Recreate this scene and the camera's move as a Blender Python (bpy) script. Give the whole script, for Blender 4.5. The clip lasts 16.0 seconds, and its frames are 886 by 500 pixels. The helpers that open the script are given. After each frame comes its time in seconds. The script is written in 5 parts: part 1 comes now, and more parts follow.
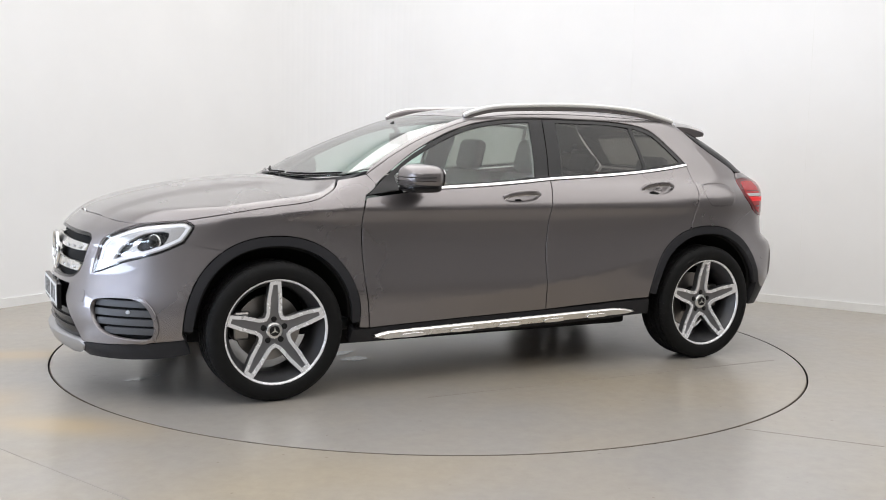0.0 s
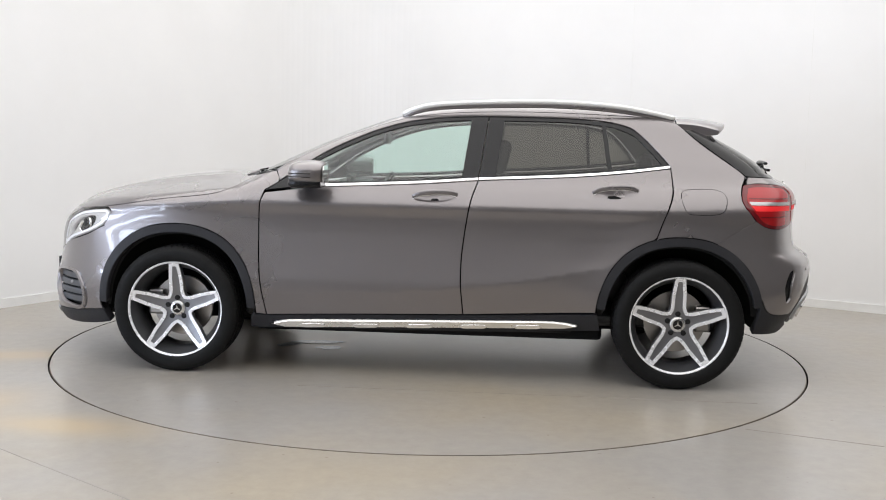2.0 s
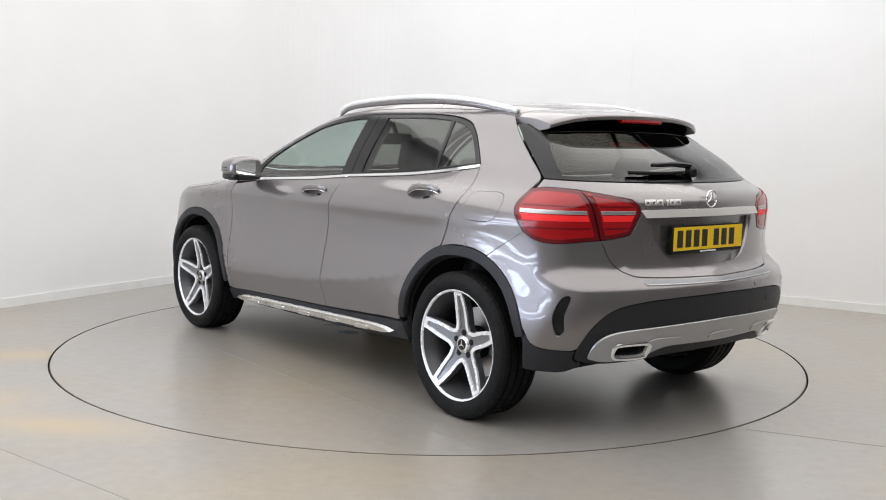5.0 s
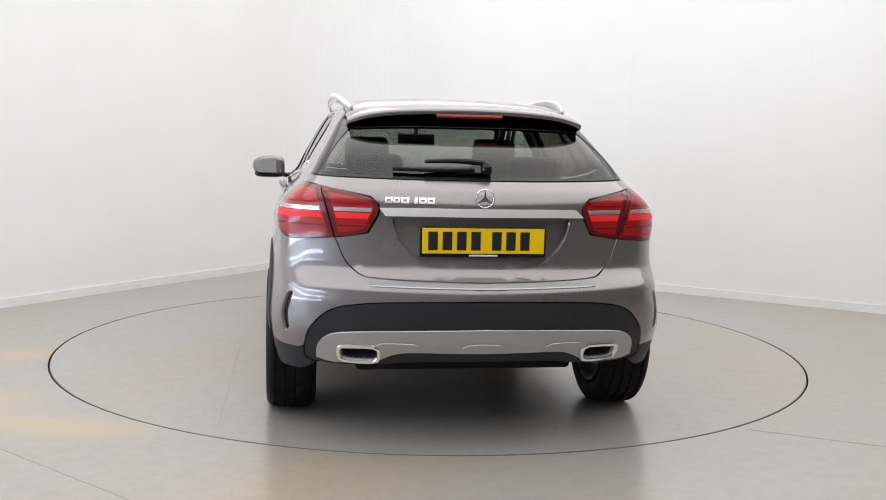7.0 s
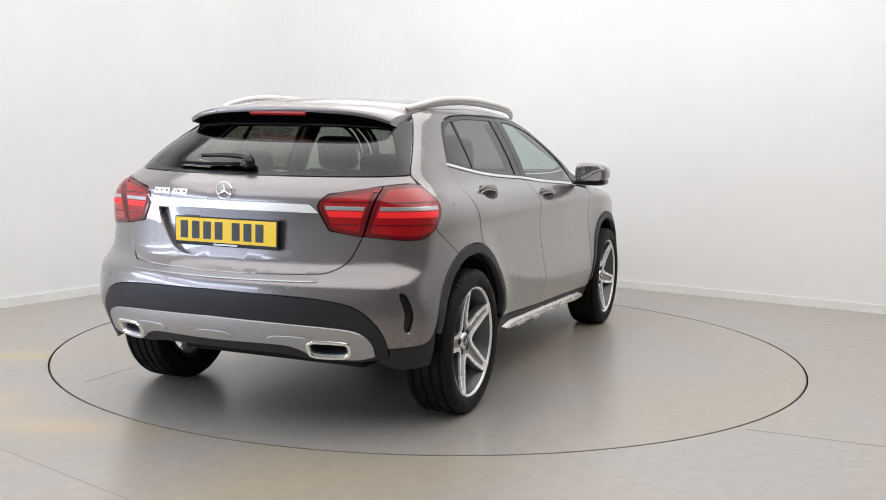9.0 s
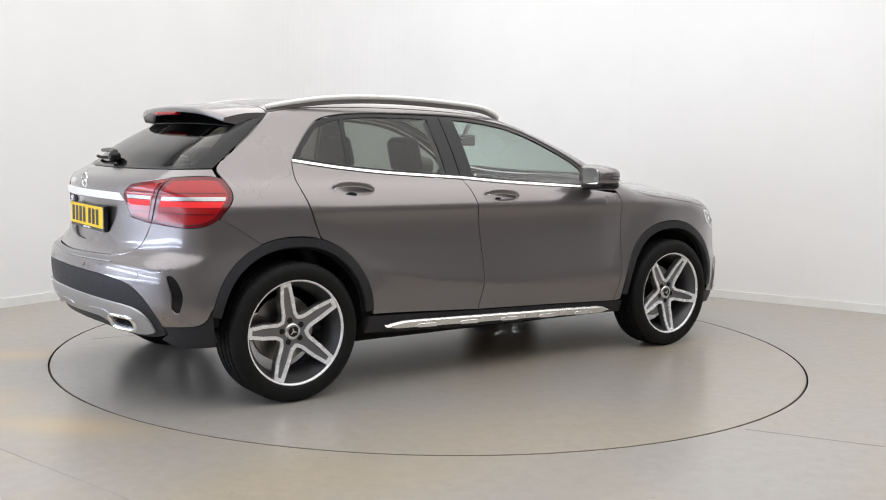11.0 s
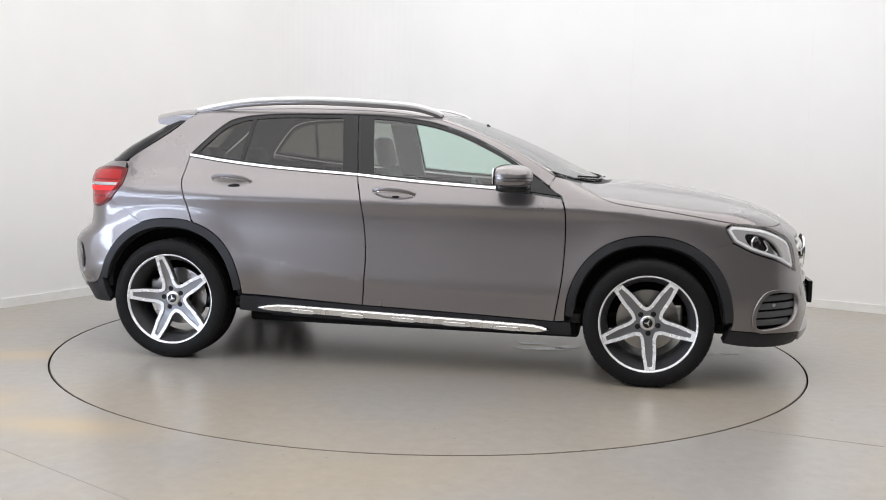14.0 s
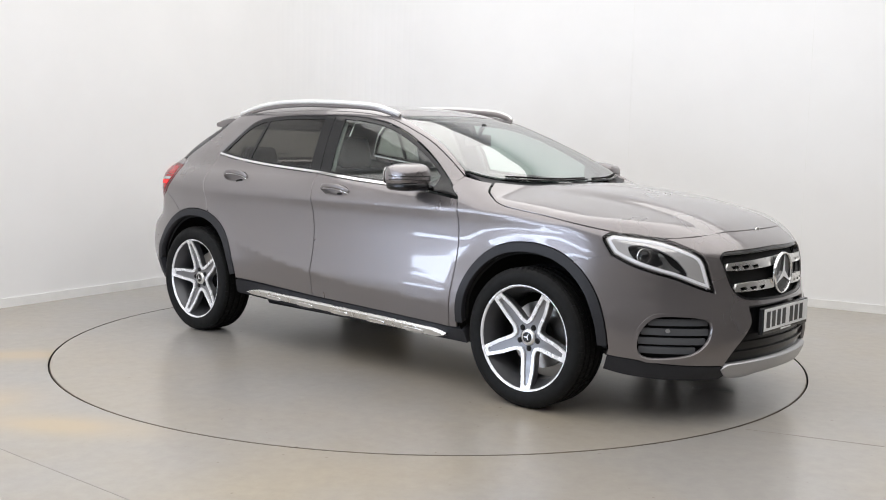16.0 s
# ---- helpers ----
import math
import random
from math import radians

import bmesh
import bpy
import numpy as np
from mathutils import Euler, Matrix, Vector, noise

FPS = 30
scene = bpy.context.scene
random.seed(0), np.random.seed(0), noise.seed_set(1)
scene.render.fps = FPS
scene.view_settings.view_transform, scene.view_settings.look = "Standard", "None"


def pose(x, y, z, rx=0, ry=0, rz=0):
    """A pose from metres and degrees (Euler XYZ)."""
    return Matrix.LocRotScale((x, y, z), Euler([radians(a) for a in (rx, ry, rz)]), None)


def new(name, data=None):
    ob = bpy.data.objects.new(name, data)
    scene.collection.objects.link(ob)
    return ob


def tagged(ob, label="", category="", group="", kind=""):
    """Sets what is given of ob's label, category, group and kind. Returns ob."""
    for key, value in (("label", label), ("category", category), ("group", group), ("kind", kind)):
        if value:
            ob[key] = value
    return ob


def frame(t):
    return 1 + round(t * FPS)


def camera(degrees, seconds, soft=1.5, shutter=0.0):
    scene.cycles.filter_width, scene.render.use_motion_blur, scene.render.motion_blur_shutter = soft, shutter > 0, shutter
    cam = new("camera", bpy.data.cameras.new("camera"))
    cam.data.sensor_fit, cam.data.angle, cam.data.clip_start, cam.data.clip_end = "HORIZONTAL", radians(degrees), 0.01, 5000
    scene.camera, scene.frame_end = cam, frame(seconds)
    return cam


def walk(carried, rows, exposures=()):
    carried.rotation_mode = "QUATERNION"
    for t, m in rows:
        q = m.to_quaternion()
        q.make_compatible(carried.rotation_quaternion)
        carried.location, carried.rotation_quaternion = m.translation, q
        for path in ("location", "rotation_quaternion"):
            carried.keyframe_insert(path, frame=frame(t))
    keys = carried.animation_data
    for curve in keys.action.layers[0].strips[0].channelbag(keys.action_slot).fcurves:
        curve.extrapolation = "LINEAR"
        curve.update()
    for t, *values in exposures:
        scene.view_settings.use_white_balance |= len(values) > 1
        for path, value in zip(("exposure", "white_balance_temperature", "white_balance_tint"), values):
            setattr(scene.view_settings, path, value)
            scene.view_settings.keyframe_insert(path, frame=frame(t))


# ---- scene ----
# A car on a flush turntable in a white photo studio. The camera stands still.
cam = camera(48.0, 16.0, soft=1.0)
EYE = pose(0, -6.21, 1.278, 90 - 6.212, 0, -0.624) @ pose(0, 0, 0, 0, 0, 1.291)
walk(cam, [(0.0, EYE), (16.0, EYE)])


def heading(t):
    """The turntable's angle in degrees."""
    return 206.79 - 15.539 * t


# ---- world and lights ----
world = bpy.data.worlds.new("studio_air")
scene.world = world
world.use_nodes = True
world.node_tree.nodes["Background"].inputs[0].default_value = (0.9, 0.95, 1.0, 1)
world.node_tree.nodes["Background"].inputs[1].default_value = 0.12
scene.view_settings.exposure = 0.0


def area_lamp(name, w, h, energy, colour, m):
    data = bpy.data.lights.new(name, "AREA")
    data.shape, data.size, data.size_y, data.energy, data.color = "RECTANGLE", w, h, energy, colour
    ob = new(name, data)
    ob.matrix_world = m
    return ob


CEIL = 3.6
CORNER = Vector((-1.01, 4.40))
ALONG_L = Vector((-0.528, -0.849))
ALONG_R = Vector((0.849, -0.528))
YAW_R = math.degrees(math.atan2(ALONG_R.y, ALONG_R.x))
COOL = (1.0, 0.98, 0.965)
mid = CORNER + ALONG_L * 4.65 + ALONG_R * 4.65
area_lamp("ceiling_softbox", 8.7, 8.7, 400, COOL, pose(mid.x, mid.y, CEIL - 0.06, 0, 0, YAW_R))
# ---- materials ----
def node_mat(name, colour, rough=0.5, metal=0.0, coat=0.0, coat_rough=0.03, spec=0.5):
    m = bpy.data.materials.new(name)
    m.use_nodes = True
    b = m.node_tree.nodes["Principled BSDF"]
    b.inputs["Base Color"].default_value = (*colour, 1)
    b.inputs["Roughness"].default_value = rough
    b.inputs["Metallic"].default_value = metal
    b.inputs["Coat Weight"].default_value = coat
    b.inputs["Coat Roughness"].default_value = coat_rough
    b.inputs["Specular IOR Level"].default_value = spec
    return m


def add(m, kind, **values):
    n = m.node_tree.nodes.new(kind)
    for k, v in values.items():
        n.inputs[k.replace("_", " ")].default_value = v
    return n


def link(m, a, ao, b, bi):
    m.node_tree.links.new(a.outputs[ao], b.inputs[bi])


def bsdf(m):
    return m.node_tree.nodes["Principled BSDF"]


def mottle(m, scale, low, high, socket="Base Color", detail=5.0, rough=0.6, distortion=0.0):
    """Noise between two values or colours on one socket."""
    tc = add(m, "ShaderNodeTexCoord")
    n = add(m, "ShaderNodeTexNoise", Scale=scale, Detail=detail, Roughness=rough, Distortion=distortion)
    link(m, tc, "Object", n, "Vector")
    if isinstance(low, tuple):
        r = m.node_tree.nodes.new("ShaderNodeValToRGB")
        r.color_ramp.elements[0].position, r.color_ramp.elements[1].position = 0.32, 0.68
        r.color_ramp.elements[0].color, r.color_ramp.elements[1].color = (*low, 1), (*high, 1)
        link(m, n, "Fac", r, "Fac")
        link(m, r, "Color", bsdf(m), socket)
        return n, r
    r = add(m, "ShaderNodeMapRange", From_Min=0.3, From_Max=0.7, To_Min=low, To_Max=high)
    link(m, n, "Fac", r, "Value")
    link(m, r, "Result", bsdf(m), socket)
    return n, r


def bumped(m, scale, strength, distance=0.002, detail=3.0):
    tc = add(m, "ShaderNodeTexCoord")
    n = add(m, "ShaderNodeTexNoise", Scale=scale, Detail=detail)
    b = add(m, "ShaderNodeBump", Strength=strength, Distance=distance)
    link(m, tc, "Object", n, "Vector")
    link(m, n, "Fac", b, "Height")
    link(m, b, "Normal", bsdf(m), "Normal")


def paint_mat():
    """Metallic grey car paint: flakes under a clear coat."""
    m = node_mat("grey_metallic_paint", (0.15, 0.142, 0.14), 0.36, 0.7, 1.0, 0.02)
    tc = add(m, "ShaderNodeTexCoord")
    v = add(m, "ShaderNodeTexVoronoi", Scale=900.0)
    link(m, tc, "Object", v, "Vector")
    r = m.node_tree.nodes.new("ShaderNodeValToRGB")
    r.color_ramp.elements[0].color, r.color_ramp.elements[1].color = (0.194, 0.178, 0.179, 1), (0.222, 0.204, 0.205, 1)
    link(m, v, "Color", r, "Fac")
    link(m, r, "Color", bsdf(m), "Base Color")
    n = add(m, "ShaderNodeTexNoise", Scale=1.6, Detail=4.0)
    q = add(m, "ShaderNodeMapRange", From_Min=0.3, From_Max=0.7, To_Min=0.26, To_Max=0.32)
    link(m, tc, "Object", n, "Vector")
    link(m, n, "Fac", q, "Value")
    link(m, q, "Result", bsdf(m), "Roughness")
    return m


def pane_mat(name, tint, base=0.08, power=4.0):
    """A thin clear pane: tinted see-through with a sharp reflection."""
    m = bpy.data.materials.new(name)
    m.use_nodes = True
    t = m.node_tree
    t.nodes.remove(t.nodes["Principled BSDF"])
    out = t.nodes["Material Output"]
    a, g, f, x = (t.nodes.new(k) for k in ("ShaderNodeBsdfTransparent", "ShaderNodeBsdfGlossy", "ShaderNodeLayerWeight", "ShaderNodeMixShader"))
    a.inputs[0].default_value = (*tint, 1)
    g.inputs["Roughness"].default_value = 0.01
    f.inputs["Blend"].default_value = 0.5
    p, r = t.nodes.new("ShaderNodeMath"), t.nodes.new("ShaderNodeMapRange")
    p.operation, p.inputs[1].default_value = "POWER", power
    r.inputs["To Min"].default_value, r.inputs["To Max"].default_value = base, 0.96
    t.links.new(f.outputs["Facing"], p.inputs[0])
    t.links.new(p.outputs[0], r.inputs["Value"])
    t.links.new(r.outputs[0], x.inputs[0])
    t.links.new(a.outputs[0], x.inputs[1])
    t.links.new(g.outputs[0], x.inputs[2])
    t.links.new(x.outputs[0], out.inputs[0])
    return m


def glow_mat(name, colour, strength):
    m = node_mat(name, colour, 0.5)
    bsdf(m).inputs["Emission Color"].default_value = (*colour, 1)
    bsdf(m).inputs["Emission Strength"].default_value = strength
    return m


PAINT = paint_mat()
GLASS = pane_mat("green_tinted_glass", (0.74, 0.87, 0.82), 0.09)
SCREEN = pane_mat("coated_windscreen_glass", (0.76, 0.86, 0.82), 0.13, 2.6)
PRIVACY = pane_mat("dark_privacy_glass", (0.29, 0.285, 0.26), 0.05)
LENS = pane_mat("clear_lamp_cover", (0.97, 0.97, 0.97), 0.06)
PLASTIC = node_mat("dark_grey_plastic", (0.024, 0.024, 0.027), 0.5, spec=0.25)
mottle(PLASTIC, 60.0, 0.42, 0.56, "Roughness")
BLACK = node_mat("gloss_black_trim", (0.008, 0.008, 0.009), 0.18, spec=0.35)
GAP = node_mat("black_underseal", (0.004, 0.004, 0.004), 0.9)
CHROME = node_mat("bright_chrome", (0.85, 0.85, 0.85), 0.08, 1.0)
SATIN = node_mat("satin_aluminium", (0.78, 0.77, 0.75), 0.28, 1.0)
mottle(SATIN, 12.0, 0.25, 0.31, "Roughness")
RAIL = node_mat("satin_rail_aluminium", (0.84, 0.83, 0.81), 0.36, 0.4)
mottle(RAIL, 10.0, 0.38, 0.46, "Roughness")
ALLOY = node_mat("grey_painted_alloy", (0.20, 0.20, 0.21), 0.34, 0.7, 0.5)
BARREL = node_mat("dark_alloy_barrel", (0.11, 0.11, 0.115), 0.36, 0.7)
mottle(BARREL, 20.0, 0.32, 0.5, "Roughness")
MACHINED = node_mat("machined_alloy_face", (0.88, 0.88, 0.89), 0.27, 0.35)
mottle(MACHINED, 14.0, 0.24, 0.30, "Roughness")
SILVER = node_mat("silver_paint", (0.42, 0.42, 0.43), 0.4, 0.8, 0.3)
RUBBER = node_mat("tyre_rubber", (0.009, 0.009, 0.009), 0.62, spec=0.15)
mottle(RUBBER, 35.0, 0.52, 0.72, "Roughness")
DISC = node_mat("brake_disc_steel", (0.42, 0.40, 0.38), 0.34, 1.0)
RED = node_mat("red_lamp_lens", (0.34, 0.003, 0.006), 0.2, 0.0, 0.25)
RED_DARK = node_mat("dark_red_lamp_lens", (0.12, 0.002, 0.005), 0.15, 0.0, 0.25)
GREY_PLASTIC = node_mat("mid_grey_plastic", (0.075, 0.078, 0.085), 0.45)
RED_GLOW = glow_mat("bright_red_light_bar", (0.75, 0.012, 0.015), 0.22)
WHITE_LENS = node_mat("white_lamp_lens", (0.62, 0.61, 0.61), 0.22, 0.45, 1.0)
LAMP_WHITE = glow_mat("white_light_guide", (0.85, 0.86, 0.9), 0.05)
TRIM_DARK = node_mat("black_cabin_leather", (0.018, 0.018, 0.019), 0.5)
mottle(TRIM_DARK, 50.0, 0.4, 0.6, "Roughness")
TRIM_GREY = node_mat("grey_cabin_lining", (0.30, 0.29, 0.275), 0.85)
YELLOW = node_mat("yellow_plate", (0.85, 0.56, 0.0), 0.35)
PLATE_WHITE = node_mat("white_plate", (0.75, 0.76, 0.77), 0.35)
INK = node_mat("black_plate_ink", (0.012, 0.012, 0.014), 0.4)

WALL = node_mat("white_wall_paint", (0.84, 0.835, 0.83), 0.55)
mottle(WALL, 1.3, (0.85, 0.85, 0.85), (0.88, 0.88, 0.88))
bumped(WALL, 140.0, 0.08)
SKIRT = node_mat("white_skirting_paint", (0.85, 0.85, 0.84), 0.4)
mottle(SKIRT, 5.0, (0.80, 0.80, 0.785), (0.87, 0.87, 0.86))
REAR_WALL = node_mat("grey_wall_paint", (0.50, 0.49, 0.47), 0.8)
mottle(REAR_WALL, 1.0, (0.47, 0.46, 0.44), (0.53, 0.52, 0.50))
# for the added floor sheet out of view, dark to cut bounce and reflections
UNSEEN_DARK = node_mat("dark_unseen_sheet", (0.10, 0.097, 0.092), 0.5)
mottle(UNSEEN_DARK, 2.0, (0.085, 0.082, 0.078), (0.12, 0.116, 0.11))
SIDE_WALL = node_mat("dark_wall_paint", (0.16, 0.156, 0.15), 0.8)
mottle(SIDE_WALL, 1.0, (0.145, 0.141, 0.135), (0.175, 0.171, 0.165))


def floor_mat(name, seed, stains=()):
    """Worn grey resin floor with tan stains and fine scratches."""
    m = node_mat(name, (0.5, 0.48, 0.45), 0.45, 0.0, 0.45, 0.24, spec=0.5)
    tc = add(m, "ShaderNodeTexCoord")
    mp = add(m, "ShaderNodeMapping", Location=(seed, seed * 0.7, 0.0))
    link(m, tc, "Object", mp, "Vector")
    big = add(m, "ShaderNodeTexNoise", Scale=0.55, Detail=4.0, Roughness=0.55)
    fine = add(m, "ShaderNodeTexNoise", Scale=14.0, Detail=8.0, Roughness=0.7)
    speck = add(m, "ShaderNodeTexNoise", Scale=160.0, Detail=2.0)
    for n in (big, fine, speck):
        link(m, mp, "Vector", n, "Vector")
    r = m.node_tree.nodes.new("ShaderNodeValToRGB")
    r.color_ramp.elements[0].position, r.color_ramp.elements[1].position = 0.42, 0.72
    r.color_ramp.elements[0].color, r.color_ramp.elements[1].color = (0.335, 0.317, 0.292, 1), (0.367, 0.318, 0.242, 1)
    link(m, big, "Fac", r, "Fac")
    r2 = m.node_tree.nodes.new("ShaderNodeValToRGB")
    r2.color_ramp.elements[0].position, r2.color_ramp.elements[1].position = 0.35, 0.7
    r2.color_ramp.elements[0].color, r2.color_ramp.elements[1].color = (0.88, 0.88, 0.88, 1), (1, 1, 1, 1)
    link(m, fine, "Fac", r2, "Fac")
    mix = m.node_tree.nodes.new("ShaderNodeMixRGB")
    mix.blend_type = "MULTIPLY"
    mix.inputs[0].default_value = 1.0
    link(m, r, "Color", mix, 1)
    link(m, r2, "Color", mix, 2)
    pits = add(m, "ShaderNodeTexNoise", Scale=24.0, Detail=1.5)
    link(m, mp, "Vector", pits, "Vector")
    r3 = m.node_tree.nodes.new("ShaderNodeValToRGB")
    r3.color_ramp.elements[0].position, r3.color_ramp.elements[1].position = 0.20, 0.25
    r3.color_ramp.elements[0].color, r3.color_ramp.elements[1].color = (0.5, 0.45, 0.4, 1), (1, 1, 1, 1)
    link(m, pits, "Fac", r3, "Fac")
    worn = m.node_tree.nodes.new("ShaderNodeMixRGB")
    worn.blend_type = "MULTIPLY"
    worn.inputs[0].default_value = 1.0
    link(m, mix, "Color", worn, 1)
    link(m, r3, "Color", worn, 2)
    last = worn
    for x, y, length, width, turn in stains:
        place = add(m, "ShaderNodeMapping", Location=(x, y, 0.0), Rotation=(0.0, 0.0, radians(turn)), Scale=(length, width, 1.0))
        place.vector_type = "TEXTURE"
        link(m, tc, "Object", place, "Vector")
        g = m.node_tree.nodes.new("ShaderNodeTexGradient")
        g.gradient_type = "QUADRATIC_SPHERE"
        link(m, place, "Vector", g, "Vector")
        k = m.node_tree.nodes.new("ShaderNodeMath")
        k.operation = "MULTIPLY"
        link(m, g, "Fac", k, 0)
        link(m, big, "Fac", k, 1)
        k2 = m.node_tree.nodes.new("ShaderNodeMath")
        k2.operation = "MULTIPLY"
        k2.use_clamp = True
        k2.inputs[1].default_value = 3.0
        link(m, k, "Value", k2, 0)
        tan = m.node_tree.nodes.new("ShaderNodeMixRGB")
        tan.inputs[2].default_value = (0.42, 0.335, 0.215, 1)
        link(m, k2, "Value", tan, 0)
        link(m, last, "Color", tan, 1)
        last = tan
    link(m, last, "Color", bsdf(m), "Base Color")
    q = add(m, "ShaderNodeMapRange", From_Min=0.3, From_Max=0.7, To_Min=0.28, To_Max=0.36)
    link(m, big, "Fac", q, "Value")
    link(m, q, "Result", bsdf(m), "Roughness")
    q = add(m, "ShaderNodeMapRange", From_Min=0.3, From_Max=0.7, To_Min=0.21, To_Max=0.27)
    link(m, fine, "Fac", q, "Value")
    link(m, q, "Result", bsdf(m), "Coat Roughness")
    b = add(m, "ShaderNodeBump", Strength=0.06, Distance=0.001)
    link(m, speck, "Fac", b, "Height")
    link(m, b, "Normal", bsdf(m), "Normal")
    return m


EDGE = node_mat("worn_edge_metal", (0.10, 0.08, 0.06), 0.5, 0.6)
mottle(EDGE, 6.0, (0.04, 0.035, 0.03), (0.16, 0.12, 0.08))
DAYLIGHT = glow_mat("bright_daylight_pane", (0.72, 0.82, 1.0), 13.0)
FLOOR = floor_mat("grey_resin_floor", 3.1, ((-2.35, -0.55, 0.75, 0.28, 5), (-1.65, -1.92, 0.9, 0.32, -8), (-2.3, -1.6, 0.9, 0.5, 10)))
DECK = floor_mat("grey_turntable_resin", 17.4, ((0.3, 0.0, 1.7, 1.3, 0),))
SPILL = node_mat("wet_spill", (0.6, 0.6, 0.58), 0.06, spec=0.7)
mottle(SPILL, 30.0, (0.5, 0.5, 0.48), (0.72, 0.72, 0.70))
JOINT = node_mat("dirty_floor_joint", (0.29, 0.272, 0.245), 0.6)
# ---- mesh helpers ----
def mesh_ob(name, verts, faces, material, parent=None, label="", smooth=False):
    me = bpy.data.meshes.new(name)
    me.from_pydata([tuple(v) for v in verts], [], faces)
    me.materials.append(material)
    if smooth:
        me.shade_smooth()
    me.update()
    ob = new(name, me)
    ob.parent = parent
    return tagged(ob, label) if label else ob


def part(name, bm, material, parent=None, label="", smooth=False):
    me = bpy.data.meshes.new(name)
    bm.to_mesh(me)
    bm.free()
    me.materials.append(material)
    if smooth:
        me.shade_smooth()
    ob = new(name, me)
    ob.parent = parent
    return tagged(ob, label) if label else ob


def box_bm(x0, x1, y0, y1, z0, z1, bevel=0.0, segments=2):
    bm = bmesh.new()
    bmesh.ops.create_cube(bm, size=1.0)
    for v in bm.verts:
        v.co = Vector((x0 + (v.co.x + 0.5) * (x1 - x0), y0 + (v.co.y + 0.5) * (y1 - y0), z0 + (v.co.z + 0.5) * (z1 - z0)))
    if bevel:
        bmesh.ops.bevel(bm, geom=bm.edges[:], offset=bevel, segments=segments, affect="EDGES", profile=0.5)
    return bm


# ---- studio ----
def plan_path():
    """The line of the walls seen by the camera: along the left wall, round a wide cove, along the right wall."""
    r, pts = 1.0, []
    pts.append(CORNER + ALONG_L * 11.0)
    c = CORNER + ALONG_L * r + ALONG_R * r
    for i in range(25):
        a = i / 24 * math.pi / 2
        pts.append(c - ALONG_R * r * math.cos(a) - ALONG_L * r * math.sin(a))
    pts.append(CORNER + ALONG_R * 11.0)
    return pts


def offset_path(pts, d):
    out = []
    for i, p in enumerate(pts):
        a, b = pts[max(i - 1, 0)], pts[min(i + 1, len(pts) - 1)]
        t = (b - a).normalized()
        out.append(p + Vector((-t.y, t.x)) * d)
    return out


def wall_strip(name, pts, z0, z1, d0, d1, material, label):
    """A band with thickness along a plan line, between two offsets."""
    a, b = offset_path(pts, d0), offset_path(pts, d1)
    n = len(pts)
    verts = [(p.x, p.y, z) for row in (a, b) for z in (z0, z1) for p in row]
    faces = []
    for i in range(n - 1):
        faces += [(i, i + 1, n + i + 1, n + i), (2 * n + i, 3 * n + i, 3 * n + i + 1, 2 * n + i + 1),
                  (n + i, n + i + 1, 3 * n + i + 1, 3 * n + i), (i, 2 * n + i, 2 * n + i + 1, i + 1)]
    faces += [(0, n, 3 * n, 2 * n), (n - 1, 3 * n - 1, 4 * n - 1, 2 * n - 1)]
    return tagged(mesh_ob(name, verts, faces, material), label, kind="structure")


LINE = plan_path()
studio_wall = wall_strip("wall_studio", LINE, 0.0, CEIL, 0.0, 0.15, WALL, "white painted studio wall with a wide rounded corner")
for p in studio_wall.data.polygons:
    p.use_smooth = False
wall_strip("baseboard", LINE, 0.0, 0.068, -0.013, -0.002, SKIRT, "scuffed white skirting board along the studio wall")

# plain walls that close the hall behind the camera
far_l, far_r = CORNER + ALONG_L * 11.0, CORNER + ALONG_R * 11.0
far_c = CORNER + ALONG_L * 11.0 + ALONG_R * 11.0


def plain_wall(name, a, b, label, material=REAR_WALL):
    t = (b - a).normalized()
    n = Vector((t.y, -t.x)) * 0.15
    q = [a, b, b + n, a + n]
    verts = [(p.x, p.y, z) for z in (0, CEIL) for p in q]
    faces = [(0, 1, 5, 4), (1, 2, 6, 5), (2, 3, 7, 6), (3, 0, 4, 7), (4, 5, 6, 7), (3, 2, 1, 0)]
    return tagged(mesh_ob(name, verts, faces, material), label, kind="structure")


plain_wall("wall_rear", far_c, far_l, "plain grey hall wall with daylight windows")
plain_wall("wall_side", far_r, far_c, "plain dark grey hall side wall", SIDE_WALL)


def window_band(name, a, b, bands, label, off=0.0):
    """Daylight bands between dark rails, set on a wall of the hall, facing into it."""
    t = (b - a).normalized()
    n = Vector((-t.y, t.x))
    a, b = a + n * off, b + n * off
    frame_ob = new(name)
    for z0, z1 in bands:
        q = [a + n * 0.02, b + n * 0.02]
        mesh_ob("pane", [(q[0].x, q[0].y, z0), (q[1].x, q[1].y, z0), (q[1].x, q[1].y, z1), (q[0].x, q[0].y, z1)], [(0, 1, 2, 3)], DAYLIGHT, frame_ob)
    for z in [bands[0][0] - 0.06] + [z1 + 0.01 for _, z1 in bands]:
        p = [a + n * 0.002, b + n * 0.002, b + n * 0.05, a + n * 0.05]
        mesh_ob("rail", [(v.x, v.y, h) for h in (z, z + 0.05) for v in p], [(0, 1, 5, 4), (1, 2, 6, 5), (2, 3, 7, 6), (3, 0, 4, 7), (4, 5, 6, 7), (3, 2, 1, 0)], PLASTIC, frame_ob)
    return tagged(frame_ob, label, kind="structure")


